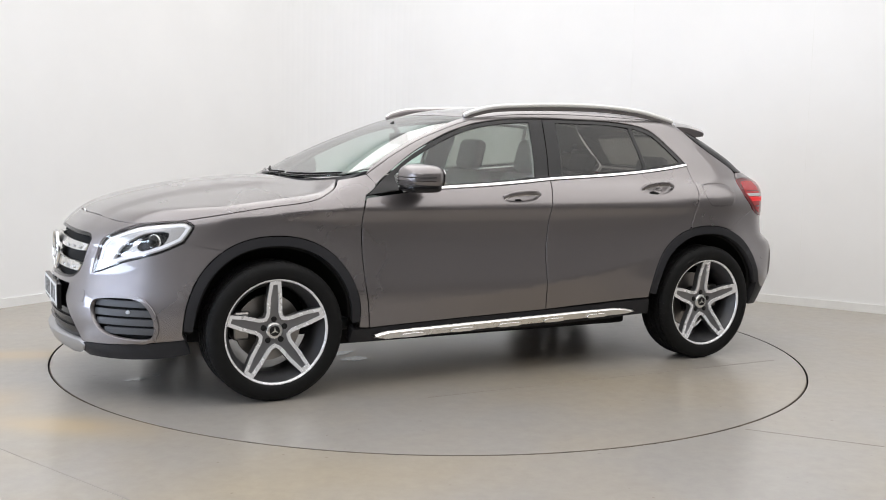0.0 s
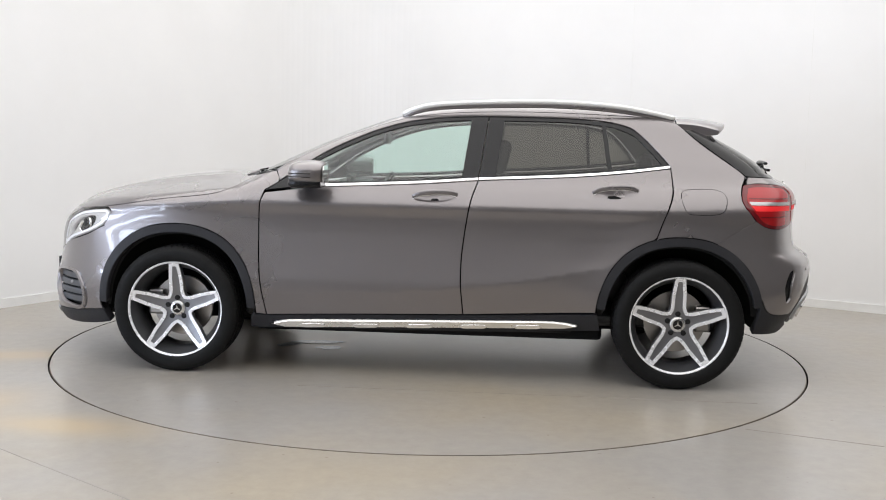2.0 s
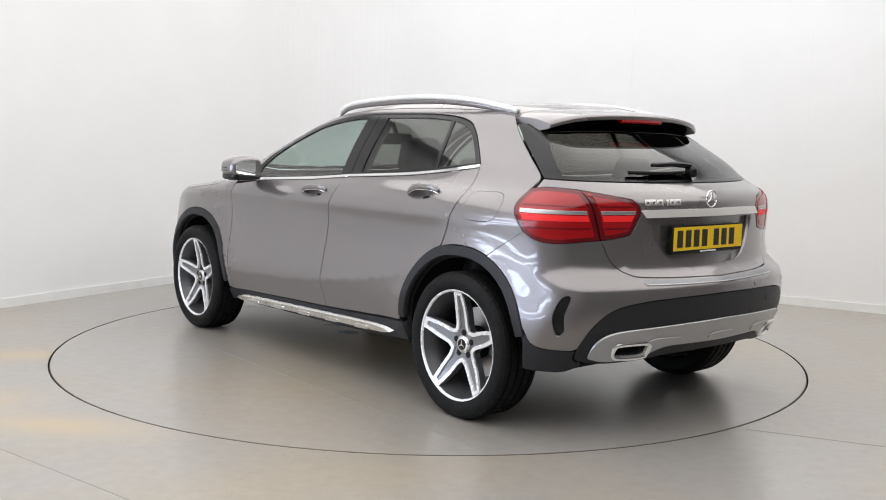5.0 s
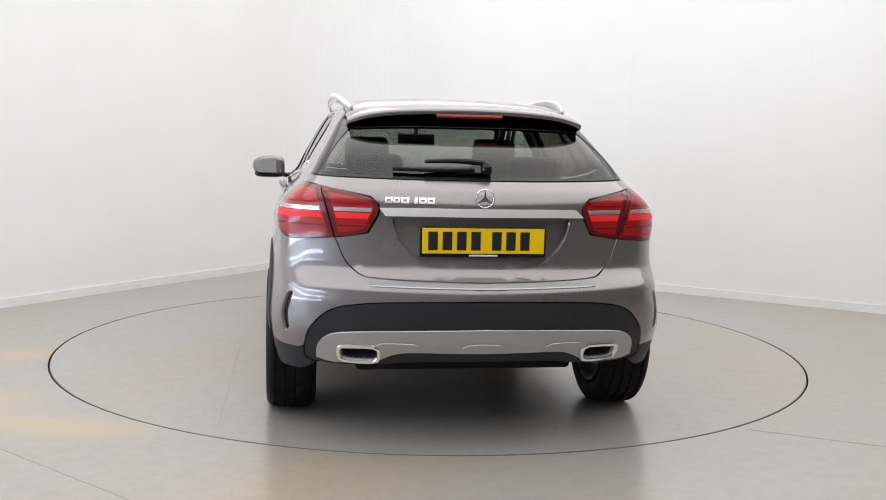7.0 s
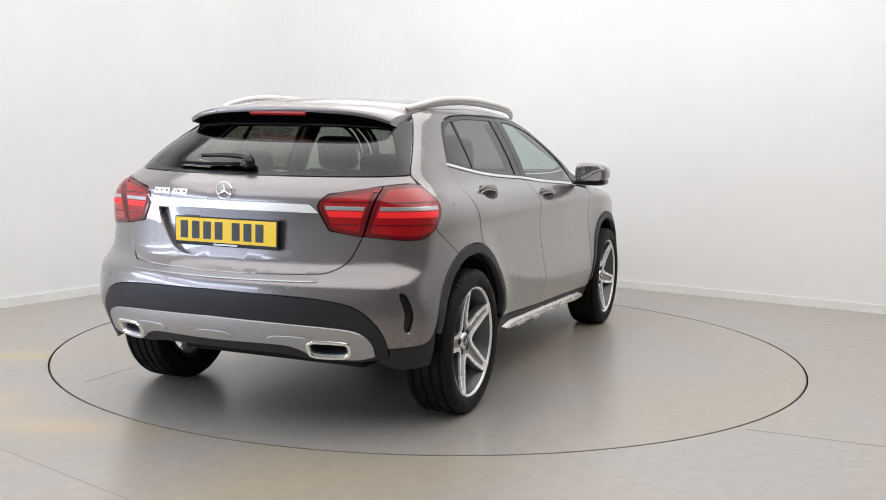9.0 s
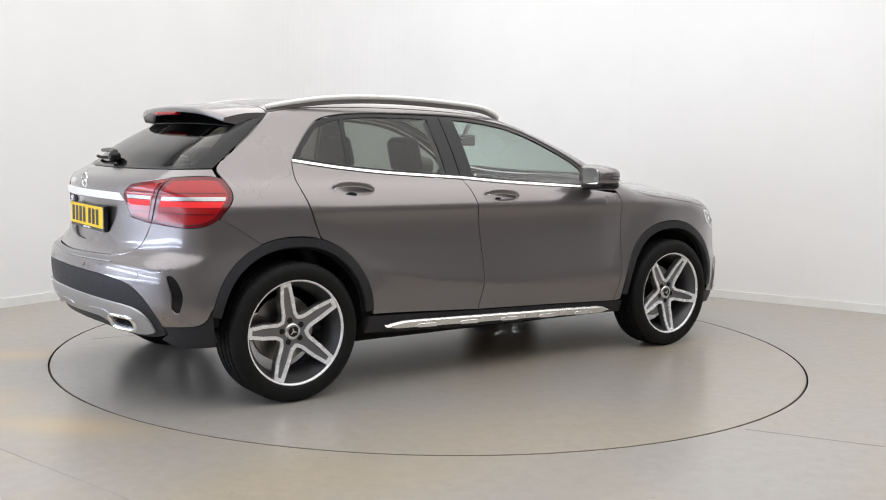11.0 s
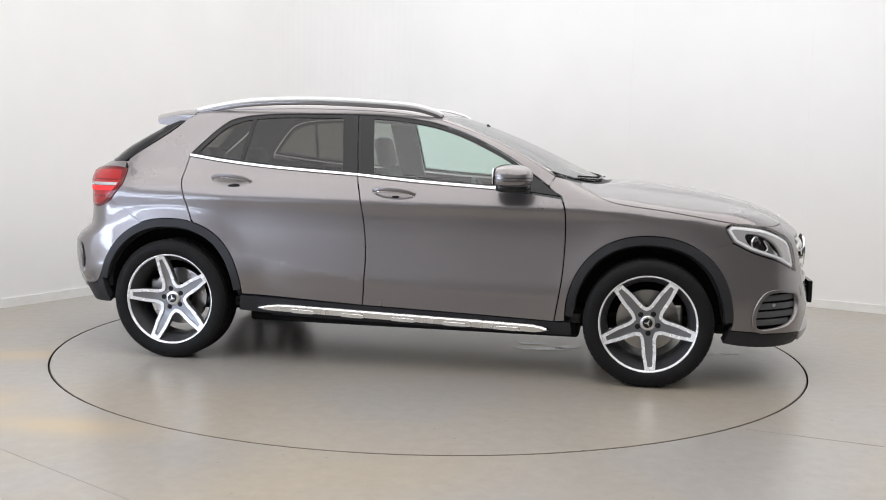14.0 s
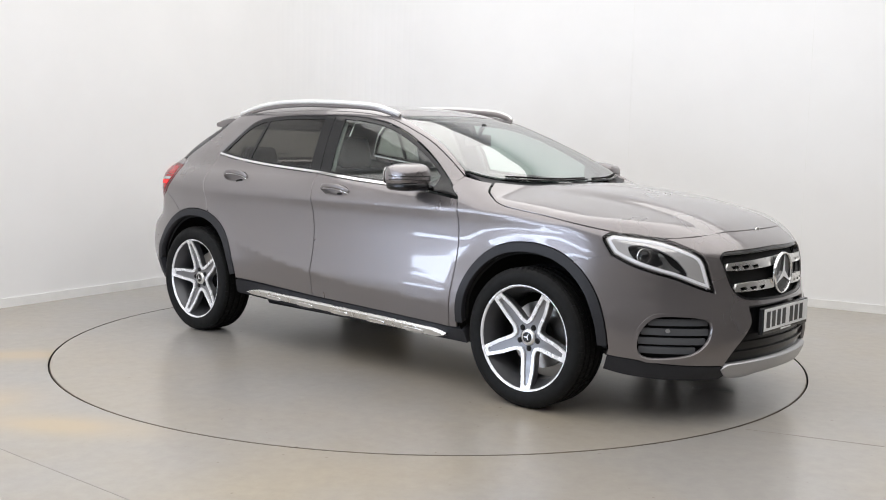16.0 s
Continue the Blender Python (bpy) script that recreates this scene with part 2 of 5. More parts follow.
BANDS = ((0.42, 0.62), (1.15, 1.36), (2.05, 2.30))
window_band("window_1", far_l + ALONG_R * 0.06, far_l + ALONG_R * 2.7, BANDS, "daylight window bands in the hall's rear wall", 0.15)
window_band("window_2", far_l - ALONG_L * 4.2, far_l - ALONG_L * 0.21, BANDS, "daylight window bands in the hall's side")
q = [CORNER - ALONG_L * 0.2 - ALONG_R * 0.2, CORNER + ALONG_R * 11.3 - ALONG_L * 0.2, far_c + (ALONG_L + ALONG_R) * 0.3, CORNER + ALONG_L * 11.3 - ALONG_R * 0.2]
tagged(mesh_ob("ceiling", [(p.x, p.y, z) for z in (CEIL, CEIL + 0.2) for p in q],
               [(0, 1, 2, 3), (7, 6, 5, 4), (0, 4, 5, 1), (1, 5, 6, 2), (2, 6, 7, 3), (3, 7, 4, 0)], WALL), "plain white studio ceiling", kind="structure")

# unseen dark sheet added outside the lit bay to darken the car's reflections
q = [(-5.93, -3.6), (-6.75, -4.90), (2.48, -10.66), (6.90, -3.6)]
tagged(mesh_ob("floor_unseen_dark", [(x, y, z) for z in (0.0005, 0.005) for x, y in q], [(4, 5, 6, 7), (0, 1, 5, 4), (1, 2, 6, 5), (2, 3, 7, 6), (3, 0, 4, 7)], UNSEEN_DARK),
       "unseen dark grey sheet added beside the studio bay to darken reflections", kind="structure")

R_TABLE, GAP_W = 2.251, 0.007


def build_floor():
    """Floor sheet with a round pit for the turntable."""
    n = 128
    verts, faces = [], []
    ring = [(math.cos(i / n * math.tau), math.sin(i / n * math.tau)) for i in range(n)]
    r = R_TABLE + GAP_W / 2 + 0.002
    for c, s in ring:
        verts += [(r * c, r * s, 0.0), (16 * c, 16 * s, 0.0), (r * c, r * s, -0.15)]
    for i in range(n):
        a, b = 3 * i, 3 * ((i + 1) % n)
        faces += [(a, a + 1, b + 1, b), (a, b, b + 2, a + 2)]
    faces.append(tuple(3 * i + 2 for i in range(n)))
    ob = mesh_ob("floor", verts, faces, FLOOR)
    return tagged(ob, "worn grey resin studio floor with tan stains", kind="structure")


def lathe(name, prof, material, parent=None, label="", n=128):
    """A flat turned ring: (radius, z) pairs spun round the upright axis."""
    m, verts, faces = len(prof), [], []
    for i in range(n):
        c, q = math.cos(i / n * math.tau), math.sin(i / n * math.tau)
        verts += [(r * c, r * q, z) for r, z in prof]
    for i in range(n):
        a, b = i * m, ((i + 1) % n) * m
        faces += [(a + k, a + k + 1, b + k + 1, b + k) for k in range(m - 1)]
    return mesh_ob(name, verts, faces, material, parent, label)


def build_turntable():
    base = new("turntable")
    r = R_TABLE - GAP_W / 2
    n = 128
    ring_r = r - 0.004
    verts = [(ring_r * math.cos(i / n * math.tau), ring_r * math.sin(i / n * math.tau), z) for z in (0.0, -0.06) for i in range(n)]
    faces = [tuple(range(n)), tuple(range(2 * n - 1, n - 1, -1))] + [(i, n + i, n + (i + 1) % n, (i + 1) % n) for i in range(n)]
    mesh_ob("deck", verts, faces, DECK, base)
    lathe("edge_band", [(ring_r, -0.002), (r, -0.003), (r, -0.08), (ring_r, -0.08)], EDGE, base, "dark worn metal edge band")
    return tagged(base, "round flush turntable with a grey resin deck", "turntable")


tagged(lathe("trim", [(R_TABLE + GAP_W / 2, -0.001), (R_TABLE + GAP_W / 2, -0.14), (R_TABLE - 0.4, -0.14)], GAP), "black lining of the turntable pit", kind="structure")
def flat_strip(name, a, b, w, z, material, parent, label=""):
    """A thin flat line on the floor."""
    a, b = Vector(a), Vector(b)
    n = Vector((-(b - a).y, (b - a).x)).normalized() * w / 2
    q = [a - n, b - n, b + n, a + n]
    return mesh_ob(name, [(p.x, p.y, h) for h in (z - 0.0015, z) for p in q], [(4, 5, 6, 7), (0, 1, 5, 4), (1, 2, 6, 5), (2, 3, 7, 6), (3, 0, 4, 7)], material, parent, label)


studio_floor = build_floor()
flat_strip("floor_joint", (-1.9, -2.14), (-0.75, -3.05), 0.004, 0.0012, JOINT, studio_floor)
flat_strip("floor_joint", (1.45, -1.78), (2.9, -2.40), 0.004, 0.0012, JOINT, studio_floor)
turntable = build_turntable()
flat_strip("deck_joint", (0.6, 1.18), (-1.75, 1.19), 0.0025, 0.0012, JOINT, turntable)
def build_spill(cx, cy, length, width, turn, seed):
    """A thin dried splash with an uneven rim."""
    rim = []
    for i in range(40):
        a = i / 40 * math.tau
        k = 1 + 0.42 * noise.noise((1.6 * math.cos(a), 1.6 * math.sin(a), seed)) + 0.16 * noise.noise((5 * math.cos(a), 5 * math.sin(a), seed))
        px, py = length * k * math.cos(a), width * k * math.sin(a)
        c, q = math.cos(radians(turn)), math.sin(radians(turn))
        rim.append((cx + px * c - py * q, cy + px * q + py * c))
    verts = [(x, y, z) for z in (0.0006, 0.0018) for x, y in rim]
    faces = [tuple(range(40, 80))] + [(i, (i + 1) % 40, 40 + (i + 1) % 40, 40 + i) for i in range(40)]
    mesh_ob("paint_spill", verts, faces, SPILL, turntable, "dried pale splash with a glossy skin")


for spill in ((0.72, 0.06, 0.17, 0.05, 8, 1.0), (0.60, 0.22, 0.075, 0.06, 5, 4.0), (0.86, 0.15, 0.09, 0.045, 40, 7.0), (1.86, 0.25, 0.05, 0.035, 15, 9.0), (1.74, 0.20, 0.03, 0.02, 60, 12.0)):
    build_spill(*spill)
for r in (3.23, 4.75):
    p, e = CORNER + ALONG_R * r, ALONG_R * 0.0015
    n = ALONG_L * 0.0012
    verts = [(v.x, v.y, z) for z in (0.08, 3.2) for v in (p - e, p + e, p + e + n, p - e + n)]
    mesh_ob("wall_joint", verts, [(0, 1, 5, 4), (1, 2, 6, 5), (2, 3, 7, 6), (3, 0, 4, 7)], SKIRT, studio_wall)
# ---- the car's form: one smooth closed surface, on which every panel lies ----
def curve(xs, ys, soft=0.03):
    """A smooth function through a few stations."""
    xs, ys = np.array(xs, float), np.array(ys, float)
    h, s = np.diff(xs), np.diff(ys) / np.diff(xs)
    m = np.zeros(len(xs))
    m[0], m[-1] = s[0], s[-1]
    for i in range(1, len(xs) - 1):
        if s[i - 1] * s[i] > 0:
            w1, w2 = 2 * h[i] + h[i - 1], h[i] + 2 * h[i - 1]
            m[i] = (w1 + w2) / (w1 / s[i - 1] + w2 / s[i])
    g = np.linspace(xs[0], xs[-1], 1500)
    k = np.clip(np.searchsorted(xs, g) - 1, 0, len(xs) - 2)
    t = (g - xs[k]) / h[k]
    v = ((2 * t**3 - 3 * t**2 + 1) * ys[k] + (t**3 - 2 * t**2 + t) * h[k] * m[k]
         + (3 * t**2 - 2 * t**3) * ys[k + 1] + (t**3 - t**2) * h[k] * m[k + 1])
    n = max(1, int(3 * soft / (g[1] - g[0])))
    w = np.exp(-0.5 * (np.arange(-n, n + 1) * (g[1] - g[0]) / soft) ** 2)
    left, right = v[0] - (v[1] - v[0]) * np.arange(n, 0, -1), v[-1] + (v[-1] - v[-2]) * np.arange(1, n + 1)
    v = np.convolve(np.concatenate([left, v, right]), w / w.sum(), "valid")
    return lambda q: np.interp(q, g, v)


def ramp(q, a, b):
    t = np.clip((q - a) / (b - a), 0, 1)
    return t * t * (3 - 2 * t)


def smax(a, b, k):
    h = np.clip(0.5 + 0.5 * (a - b) / k, 0, 1)
    return b + (a - b) * h + k * h * (1 - h)


PLAN = curve([-2.4, -2.1, -1.9, -1.7, -1.5, -1.2, -0.8, -0.2, 0.4, 0.9, 1.3, 1.55, 1.75, 1.95, 2.15, 2.4],
             [0.66, 0.775, 0.83, 0.865, 0.882, 0.884, 0.870, 0.869, 0.868, 0.868, 0.872, 0.866, 0.84, 0.785, 0.69, 0.5], 0.05)
SECTION = curve([0.0, 0.15, 0.25, 0.35, 0.45, 0.52, 0.60, 0.70, 0.79, 0.87, 0.93, 0.97, 1.03, 1.085, 1.2, 1.3, 1.40, 1.45, 1.6],
                [-0.16, -0.085, -0.045, -0.014, 0.004, 0.010, 0.002, -0.011, -0.0185, -0.0175, -0.011, -0.020, -0.054, -0.108, -0.158, -0.208, -0.265, -0.30, -0.45], 0.012)
TAPER = curve([-2.4, -1.7, -1.3, -0.7, 0.0, 0.5, 1.0, 2.4], [-0.16, -0.10, -0.055, -0.012, 0.0, 0.0, 0.02, 0.02], 0.06)
TOP = curve([-2.4, -1.7, -1.4, -1.2, -0.8, -0.4, 0.0, 0.2, 0.4, 0.6, 0.8, 1.0, 1.08, 1.25, 1.5, 1.75, 2.0, 2.1, 2.2, 2.4],
            [1.26, 1.404, 1.459, 1.485, 1.503, 1.502, 1.474, 1.433, 1.367, 1.289, 1.199, 1.106, 1.076, 1.06, 1.036, 0.995, 0.925, 0.878, 0.815, 0.62], 0.02)
CROWN = curve([-2.4, -1.2, -0.2, 0.2, 0.5, 0.9, 1.1, 1.5, 2.0, 2.4], [0.12, 0.10, 0.09, 0.11, 0.122, 0.125, 0.115, 0.13, 0.10, 0.10], 0.06)
NOSE = curve([0.0, 0.15, 0.2, 0.26, 0.37, 0.48, 0.56, 0.62, 0.70, 0.78, 0.85, 0.92, 1.1, 1.6],
             [1.9, 2.16, 2.24, 2.282, 2.29, 2.278, 2.262, 2.252, 2.246, 2.228, 2.19, 2.12, 1.95, 1.5], 0.015)
TAIL = curve([0.0, 0.2, 0.3, 0.4, 0.5, 0.6, 0.68, 0.715, 0.75, 0.9, 1.0, 1.05, 1.085, 1.121, 1.197, 1.33, 1.40, 1.45, 1.6],
             [-1.85, -2.02, -2.085, -2.14, -2.185, -2.195, -2.18, -2.135, -2.095, -2.08, -2.083, -2.07, -2.03, -1.962, -1.872, -1.64, -1.5, -1.40, -1.1], 0.008)


def side_width(x, z):
    y = PLAN(x) + SECTION(z) + TAPER(x) * ramp(z, 0.98, 1.40)
    fade = ramp(x, -1.05, -0.8) * ramp(-x, -1.0, -0.75)
    d = z - (0.51 - 0.163 * (x + 0.25) + 0.0675 * (x + 0.25) * (x + 0.84))
    y = y + 0.017 * fade * np.exp(-np.sqrt(d * d + 6e-5) / np.where(d > 0, 0.13, 0.065))
    e = z - 0.93 + 0.03 * ramp(x, 0.9, 1.8)
    y = y + 0.008 * ramp(x, -1.35, -1.0) * ramp(-x, -1.75, -1.3) * np.exp(-np.sqrt(e * e + 6e-5) / 0.035)
    for cx in (1.35, -1.35):
        r = np.sqrt((x - cx) ** 2 + (z - 0.343) ** 2)
        y = y + 0.016 * np.exp(-(((r - 0.43) / 0.10) ** 2)) * ramp(z, 0.2, 0.4)
    return y


def form(x, y, z):
    """Negative inside the body."""
    a = np.abs(y)
    side = a - side_width(x, z)
    dome = 0.014 * ramp(x, 1.05, 1.3) * (1 - ramp(a, 0.30 + 0.02 * (2.2 - x), 0.42 + 0.08 * (2.2 - x)))
    top = z - (TOP(x) - CROWN(x) * a**2 + dome)
    nose = x - (NOSE(z) - 0.36 * a**2 - 0.34 * a**4)
    tail = (TAIL(z) + 0.26 * a**2 + 0.14 * a**4) - x
    f = smax(side, nose, 0.14)
    f = smax(f, tail, 0.09)
    return smax(f, top, 0.075)


X_F, R_F, X_R, R_R = 1.3, 0.8, -1.1, 0.85
U_F, U_R = X_F + R_F * math.pi / 2, X_R - R_R * math.pi / 2


def band_ray(u):
    """Origin and inward way, in plan, of the ray at u: along the flank, fanned round both ends."""
    u = np.asarray(u, float)
    tf, tr = np.maximum(u - X_F, 0) / R_F, np.maximum(X_R - u, 0) / R_R
    wx = np.sin(tf) - np.sin(tr)
    wy = np.where(tf > 0, np.cos(tf), np.cos(tr))
    cx = np.clip(u, X_R, X_F)
    return cx, wx, wy


def band_u(x, y):
    """The u of a point in plan, on the left half and beyond the middle."""
    if x > X_F:
        return X_F + R_F * math.atan2(x - X_F, y)
    if x < X_R:
        return X_R - R_R * math.atan2(X_R - x, y)
    return x


def solve(px, py, pz, wx, wy, wz, reach):
    lo, hi = np.zeros_like(px), np.full_like(px, reach)
    for _ in range(34):
        m = (lo + hi) / 2
        out = form(px + wx * m, py + wy * m, pz + wz * m) > 0
        lo, hi = np.where(out, lo, m), np.where(out, m, hi)
    return px + wx * hi, py + wy * hi, pz + wz * hi


def normals(x, y, z):
    e = 0.004
    n = np.stack([form(x + e, y, z) - form(x - e, y, z), form(x, y + e, z) - form(x, y - e, z), form(x, y, z + e) - form(x, y, z - e)], 1)
    return n / np.linalg.norm(n, axis=1)[:, None]


def on_band(uv):
    uv = np.asarray(uv, float)
    cx, wx, wy = band_ray(uv[:, 0])
    z = uv[:, 1]
    p = np.stack(solve(cx, 0 * cx, z, wx, wy, 0 * cx, 1.6), 1)
    return p


def on_top(uv):
    uv = np.asarray(uv, float)
    o = 0 * uv[:, 0]
    return np.stack(solve(uv[:, 0], uv[:, 1], o + 0.2, o, o, o + 1.0, 1.6), 1)


def S(x, z):
    """Band place of a point seen square from the side."""
    o = np.array([0.0])
    _, y, _ = solve(o + x, o, o + z, o, o + 1, o, 1.3)
    return (band_u(x, float(y[0])), z)


def B(y, z, end=1):
    """Band place of a point seen square from the front (end 1) or the rear (end -1)."""
    o = np.array([0.0])
    x, _, _ = solve(o + end * 0.9, o + y, o + z, o + end, o, o, 1.7)
    return (band_u(float(x[0]), y), z)


def RB(y, z):
    return B(y, z, -1)
# ---- panels cut from the form ----
from mathutils import geometry


def spline(pts, step=0.02):
    """A smooth run through a few points, sampled evenly."""
    p = [np.array(q, float) for q in pts]
    if len(p) == 2:
        n = max(1, int(np.linalg.norm(p[1] - p[0]) / step))
        return [p[0] + (p[1] - p[0]) * i / n for i in range(n)]
    out = []
    for i in range(len(p) - 1):
        a, b = p[i], p[i + 1]
        z = p[i - 1] if i else 2 * a - b
        c = p[i + 2] if i + 2 < len(p) else 2 * b - a
        n = max(1, int(np.linalg.norm(b - a) / step + 0.5))
        for k in range(n):
            t = k / n
            out.append(0.5 * (2 * a + (b - z) * t + (2 * z - 5 * a + 4 * b - c) * t * t + (3 * a - z - 3 * b + c) * t**3))
    return out


def outline(runs, step=0.02):
    """A closed outline of smooth runs that meet in corners."""
    out = []
    for r in runs:
        out += spline(r, step)
    clean = [out[0]]
    for q in out[1:]:
        if np.linalg.norm(q - clean[-1]) > 0.0012:
            clean.append(q)
    if np.linalg.norm(clean[0] - clean[-1]) < 0.0012:
        clean.pop()
    return np.array(clean)


def loop(pts, step=0.015):
    """A closed outline without corners."""
    n = len(pts)
    q = [np.array(p, float) for p in pts]
    out = []
    for i in range(n):
        z, a, b, c = q[i - 1], q[i], q[(i + 1) % n], q[(i + 2) % n]
        m = max(1, int(np.linalg.norm(b - a) / step + 0.5))
        for k in range(m):
            t = k / m
            out.append(0.5 * (2 * a + (b - z) * t + (2 * z - 5 * a + 4 * b - c) * t * t + (3 * a - z - 3 * b + c) * t**3))
    return np.array(out)


def shoelace(o):
    return 0.5 * np.sum(o[:, 0] * np.roll(o[:, 1], -1) - np.roll(o[:, 0], -1) * o[:, 1])


def inset(o, d):
    """The outline moved inward by d."""
    e = np.roll(o, -1, 0) - o
    n = np.stack([-e[:, 1], e[:, 0]], 1) / (np.linalg.norm(e, axis=1)[:, None] + 1e-9)
    if shoelace(o) < 0:
        n = -n
    v = n + np.roll(n, 1, 0)
    v = v / np.maximum(np.sum(v * n, 1), 0.5)[:, None]
    return o + v * d


def inside(p, o):
    x, y = p[:, 0], p[:, 1]
    r = np.zeros(len(p), bool)
    a, b = o, np.roll(o, -1, 0)
    for (x0, y0), (x1, y1) in zip(a, b):
        if y0 != y1:
            r ^= ((y0 > y) != (y1 > y)) & (x < (x1 - x0) * (y - y0) / (y1 - y0) + x0)
    return r


def sheet(o, holes, grid):
    """Triangles that fill an outline with holes. Returns places in the plane, triangles and the closed rings."""
    rings, pts, faces, edges, k = [], [], [], [], 0
    for ring in [o] + holes:
        idx = list(range(k, k + len(ring)))
        rings.append(idx)
        pts += [tuple(q) for q in ring]
        edges += [(idx[i], idx[(i + 1) % len(idx)]) for i in range(len(idx))]
        k += len(ring)
    lo, hi = o.min(0), o.max(0)
    gx, gy = np.meshgrid(np.arange(lo[0] + grid / 2, hi[0], grid), np.arange(lo[1] + grid / 2, hi[1], grid))
    gx = gx + (np.arange(gx.shape[0]) % 2)[:, None] * grid / 2
    c = np.stack([gx.ravel(), gy.ravel()], 1)
    if len(c):
        keep = inside(c, o)
        for h in holes:
            keep &= ~inside(c, h)
        allp = np.array(pts)
        c = c[keep]
        if len(c):
            c = c[[((allp - q) ** 2).sum(1).min() > (0.45 * grid) ** 2 for q in c]]
        pts += [tuple(q) for q in c]
    v, _, f, *_ = geometry.delaunay_2d_cdt([Vector(q) for q in pts], edges, [], 0, 1e-7)
    v = np.array([tuple(q) for q in v])
    f = [tuple(t) for t in f]
    m = np.array([v[list(t)].mean(0) for t in f])
    keep = inside(m, o)
    for h in holes:
        keep &= ~inside(m, h)
    f = [t for t, g in zip(f, keep) if g]
    if len(v) != len(pts):
        rings = [[int(((v - np.array(pts[i])) ** 2).sum(1).argmin()) for i in r] for r in rings]
    return v, f, rings


def panel(name, o, material, parent, place=on_band, d=0.0, gap=0.0037, depth=0.012, grid=0.035, holes=(), mirror=False, label="", bulge=None):
    """A piece of the form's skin, d proud of it, with its edges folded inward by depth."""
    o = inset(np.asarray(o, float), gap) if gap else np.asarray(o, float)
    v, f, rings = sheet(o, [np.asarray(h, float) for h in holes], grid)
    p = place(v)
    n = normals(p[:, 0], p[:, 1], p[:, 2])
    off = np.full(len(v), d) + (bulge(v) if bulge else 0.0)
    p = p + n * off[:, None]
    face = np.array(f)
    flat = np.cross(p[face[:, 1]] - p[face[:, 0]], p[face[:, 2]] - p[face[:, 0]])
    flip = np.sum(flat * n[face[:, 0]], 1) < 0
    f = [t[::-1] if s else t for t, s in zip(f, flip)]
    verts, norms = list(p), list(n)
    if depth:
        mid = v[rings[0]].mean(0)
        for k, ring in enumerate(rings):
            m = len(ring)
            base = len(verts)
            for i, a in enumerate(ring):
                t = p[ring[(i + 1) % m]] - p[ring[i - 1]]
                t = t / (np.linalg.norm(t) + 1e-9)
                side = np.cross(t, n[a])
                probe = v[a] + 0.0
                nxt, prv = v[ring[(i + 1) % m]], v[ring[i - 1]]
                e = nxt - prv
                out2 = np.array([e[1], -e[0]]) * (1 if shoelace(v[ring]) > 0 else -1) * (1 if k == 0 else -1)
                q = place((probe + out2 / (np.linalg.norm(out2) + 1e-9) * 0.004)[None])[0] if i == 0 else None
                if q is not None:
                    sign = 1 if np.dot(q - place(probe[None])[0], side) > 0 else -1
                side = side * sign
                verts += [p[a], p[a] - n[a] * depth]
                norms += [(side + n[a]) / np.linalg.norm(side + n[a]), side]
            for i in range(m):
                a, b = base + 2 * i, base + 2 * ((i + 1) % m)
                q = (a, b, b + 1, a + 1)
                w = np.cross(verts[b] - verts[a], verts[a + 1] - verts[a])
                f.append(q if np.dot(w, norms[a + 1]) > 0 else q[::-1])
    verts, norms = np.array(verts), np.array(norms)
    if mirror:
        verts, norms = verts * (1, -1, 1), norms * (1, -1, 1)
        f = [t[::-1] for t in f]
    me = bpy.data.meshes.new(name)
    me.from_pydata([tuple(q) for q in verts], [], f)
    me.materials.append(material)
    me.shade_smooth()
    me.normals_split_custom_set_from_vertices([tuple(q) for q in norms])
    me.update()
    ob = new(name, me)
    ob.parent = parent
    return tagged(ob, label) if label else ob


def both(name, o, material, parents, **kw):
    """The same panel on the left and, mirrored, on the right flank."""
    label = kw.pop("label", "")
    return [panel(name, o, material, q, mirror=bool(i), label=label, **kw) for i, q in enumerate(parents)]


def half_front(pts):
    """The mirror image, beyond the middle of the nose, of band places."""
    return [(2 * U_F - u, z) for u, z in reversed(pts)]


def half_rear(pts):
    return [(2 * U_R - u, z) for u, z in reversed(pts)]


ARCH_X, ARCH_P = 0.945, 0.90


def arch_point(cx, r, a):
    """Band place on a slightly squared wheel arch, angle in degrees from straight ahead."""
    c, q = math.cos(radians(a)), math.sin(radians(a))
    return S(cx + ARCH_X * r * math.copysign(abs(c) ** ARCH_P, c), 0.343 + r * math.copysign(abs(q) ** ARCH_P, q))


def arch(cx, r, a0, a1, n=14):
    return [arch_point(cx, r, a0 + (a1 - a0) * i / n) for i in range(n + 1)]


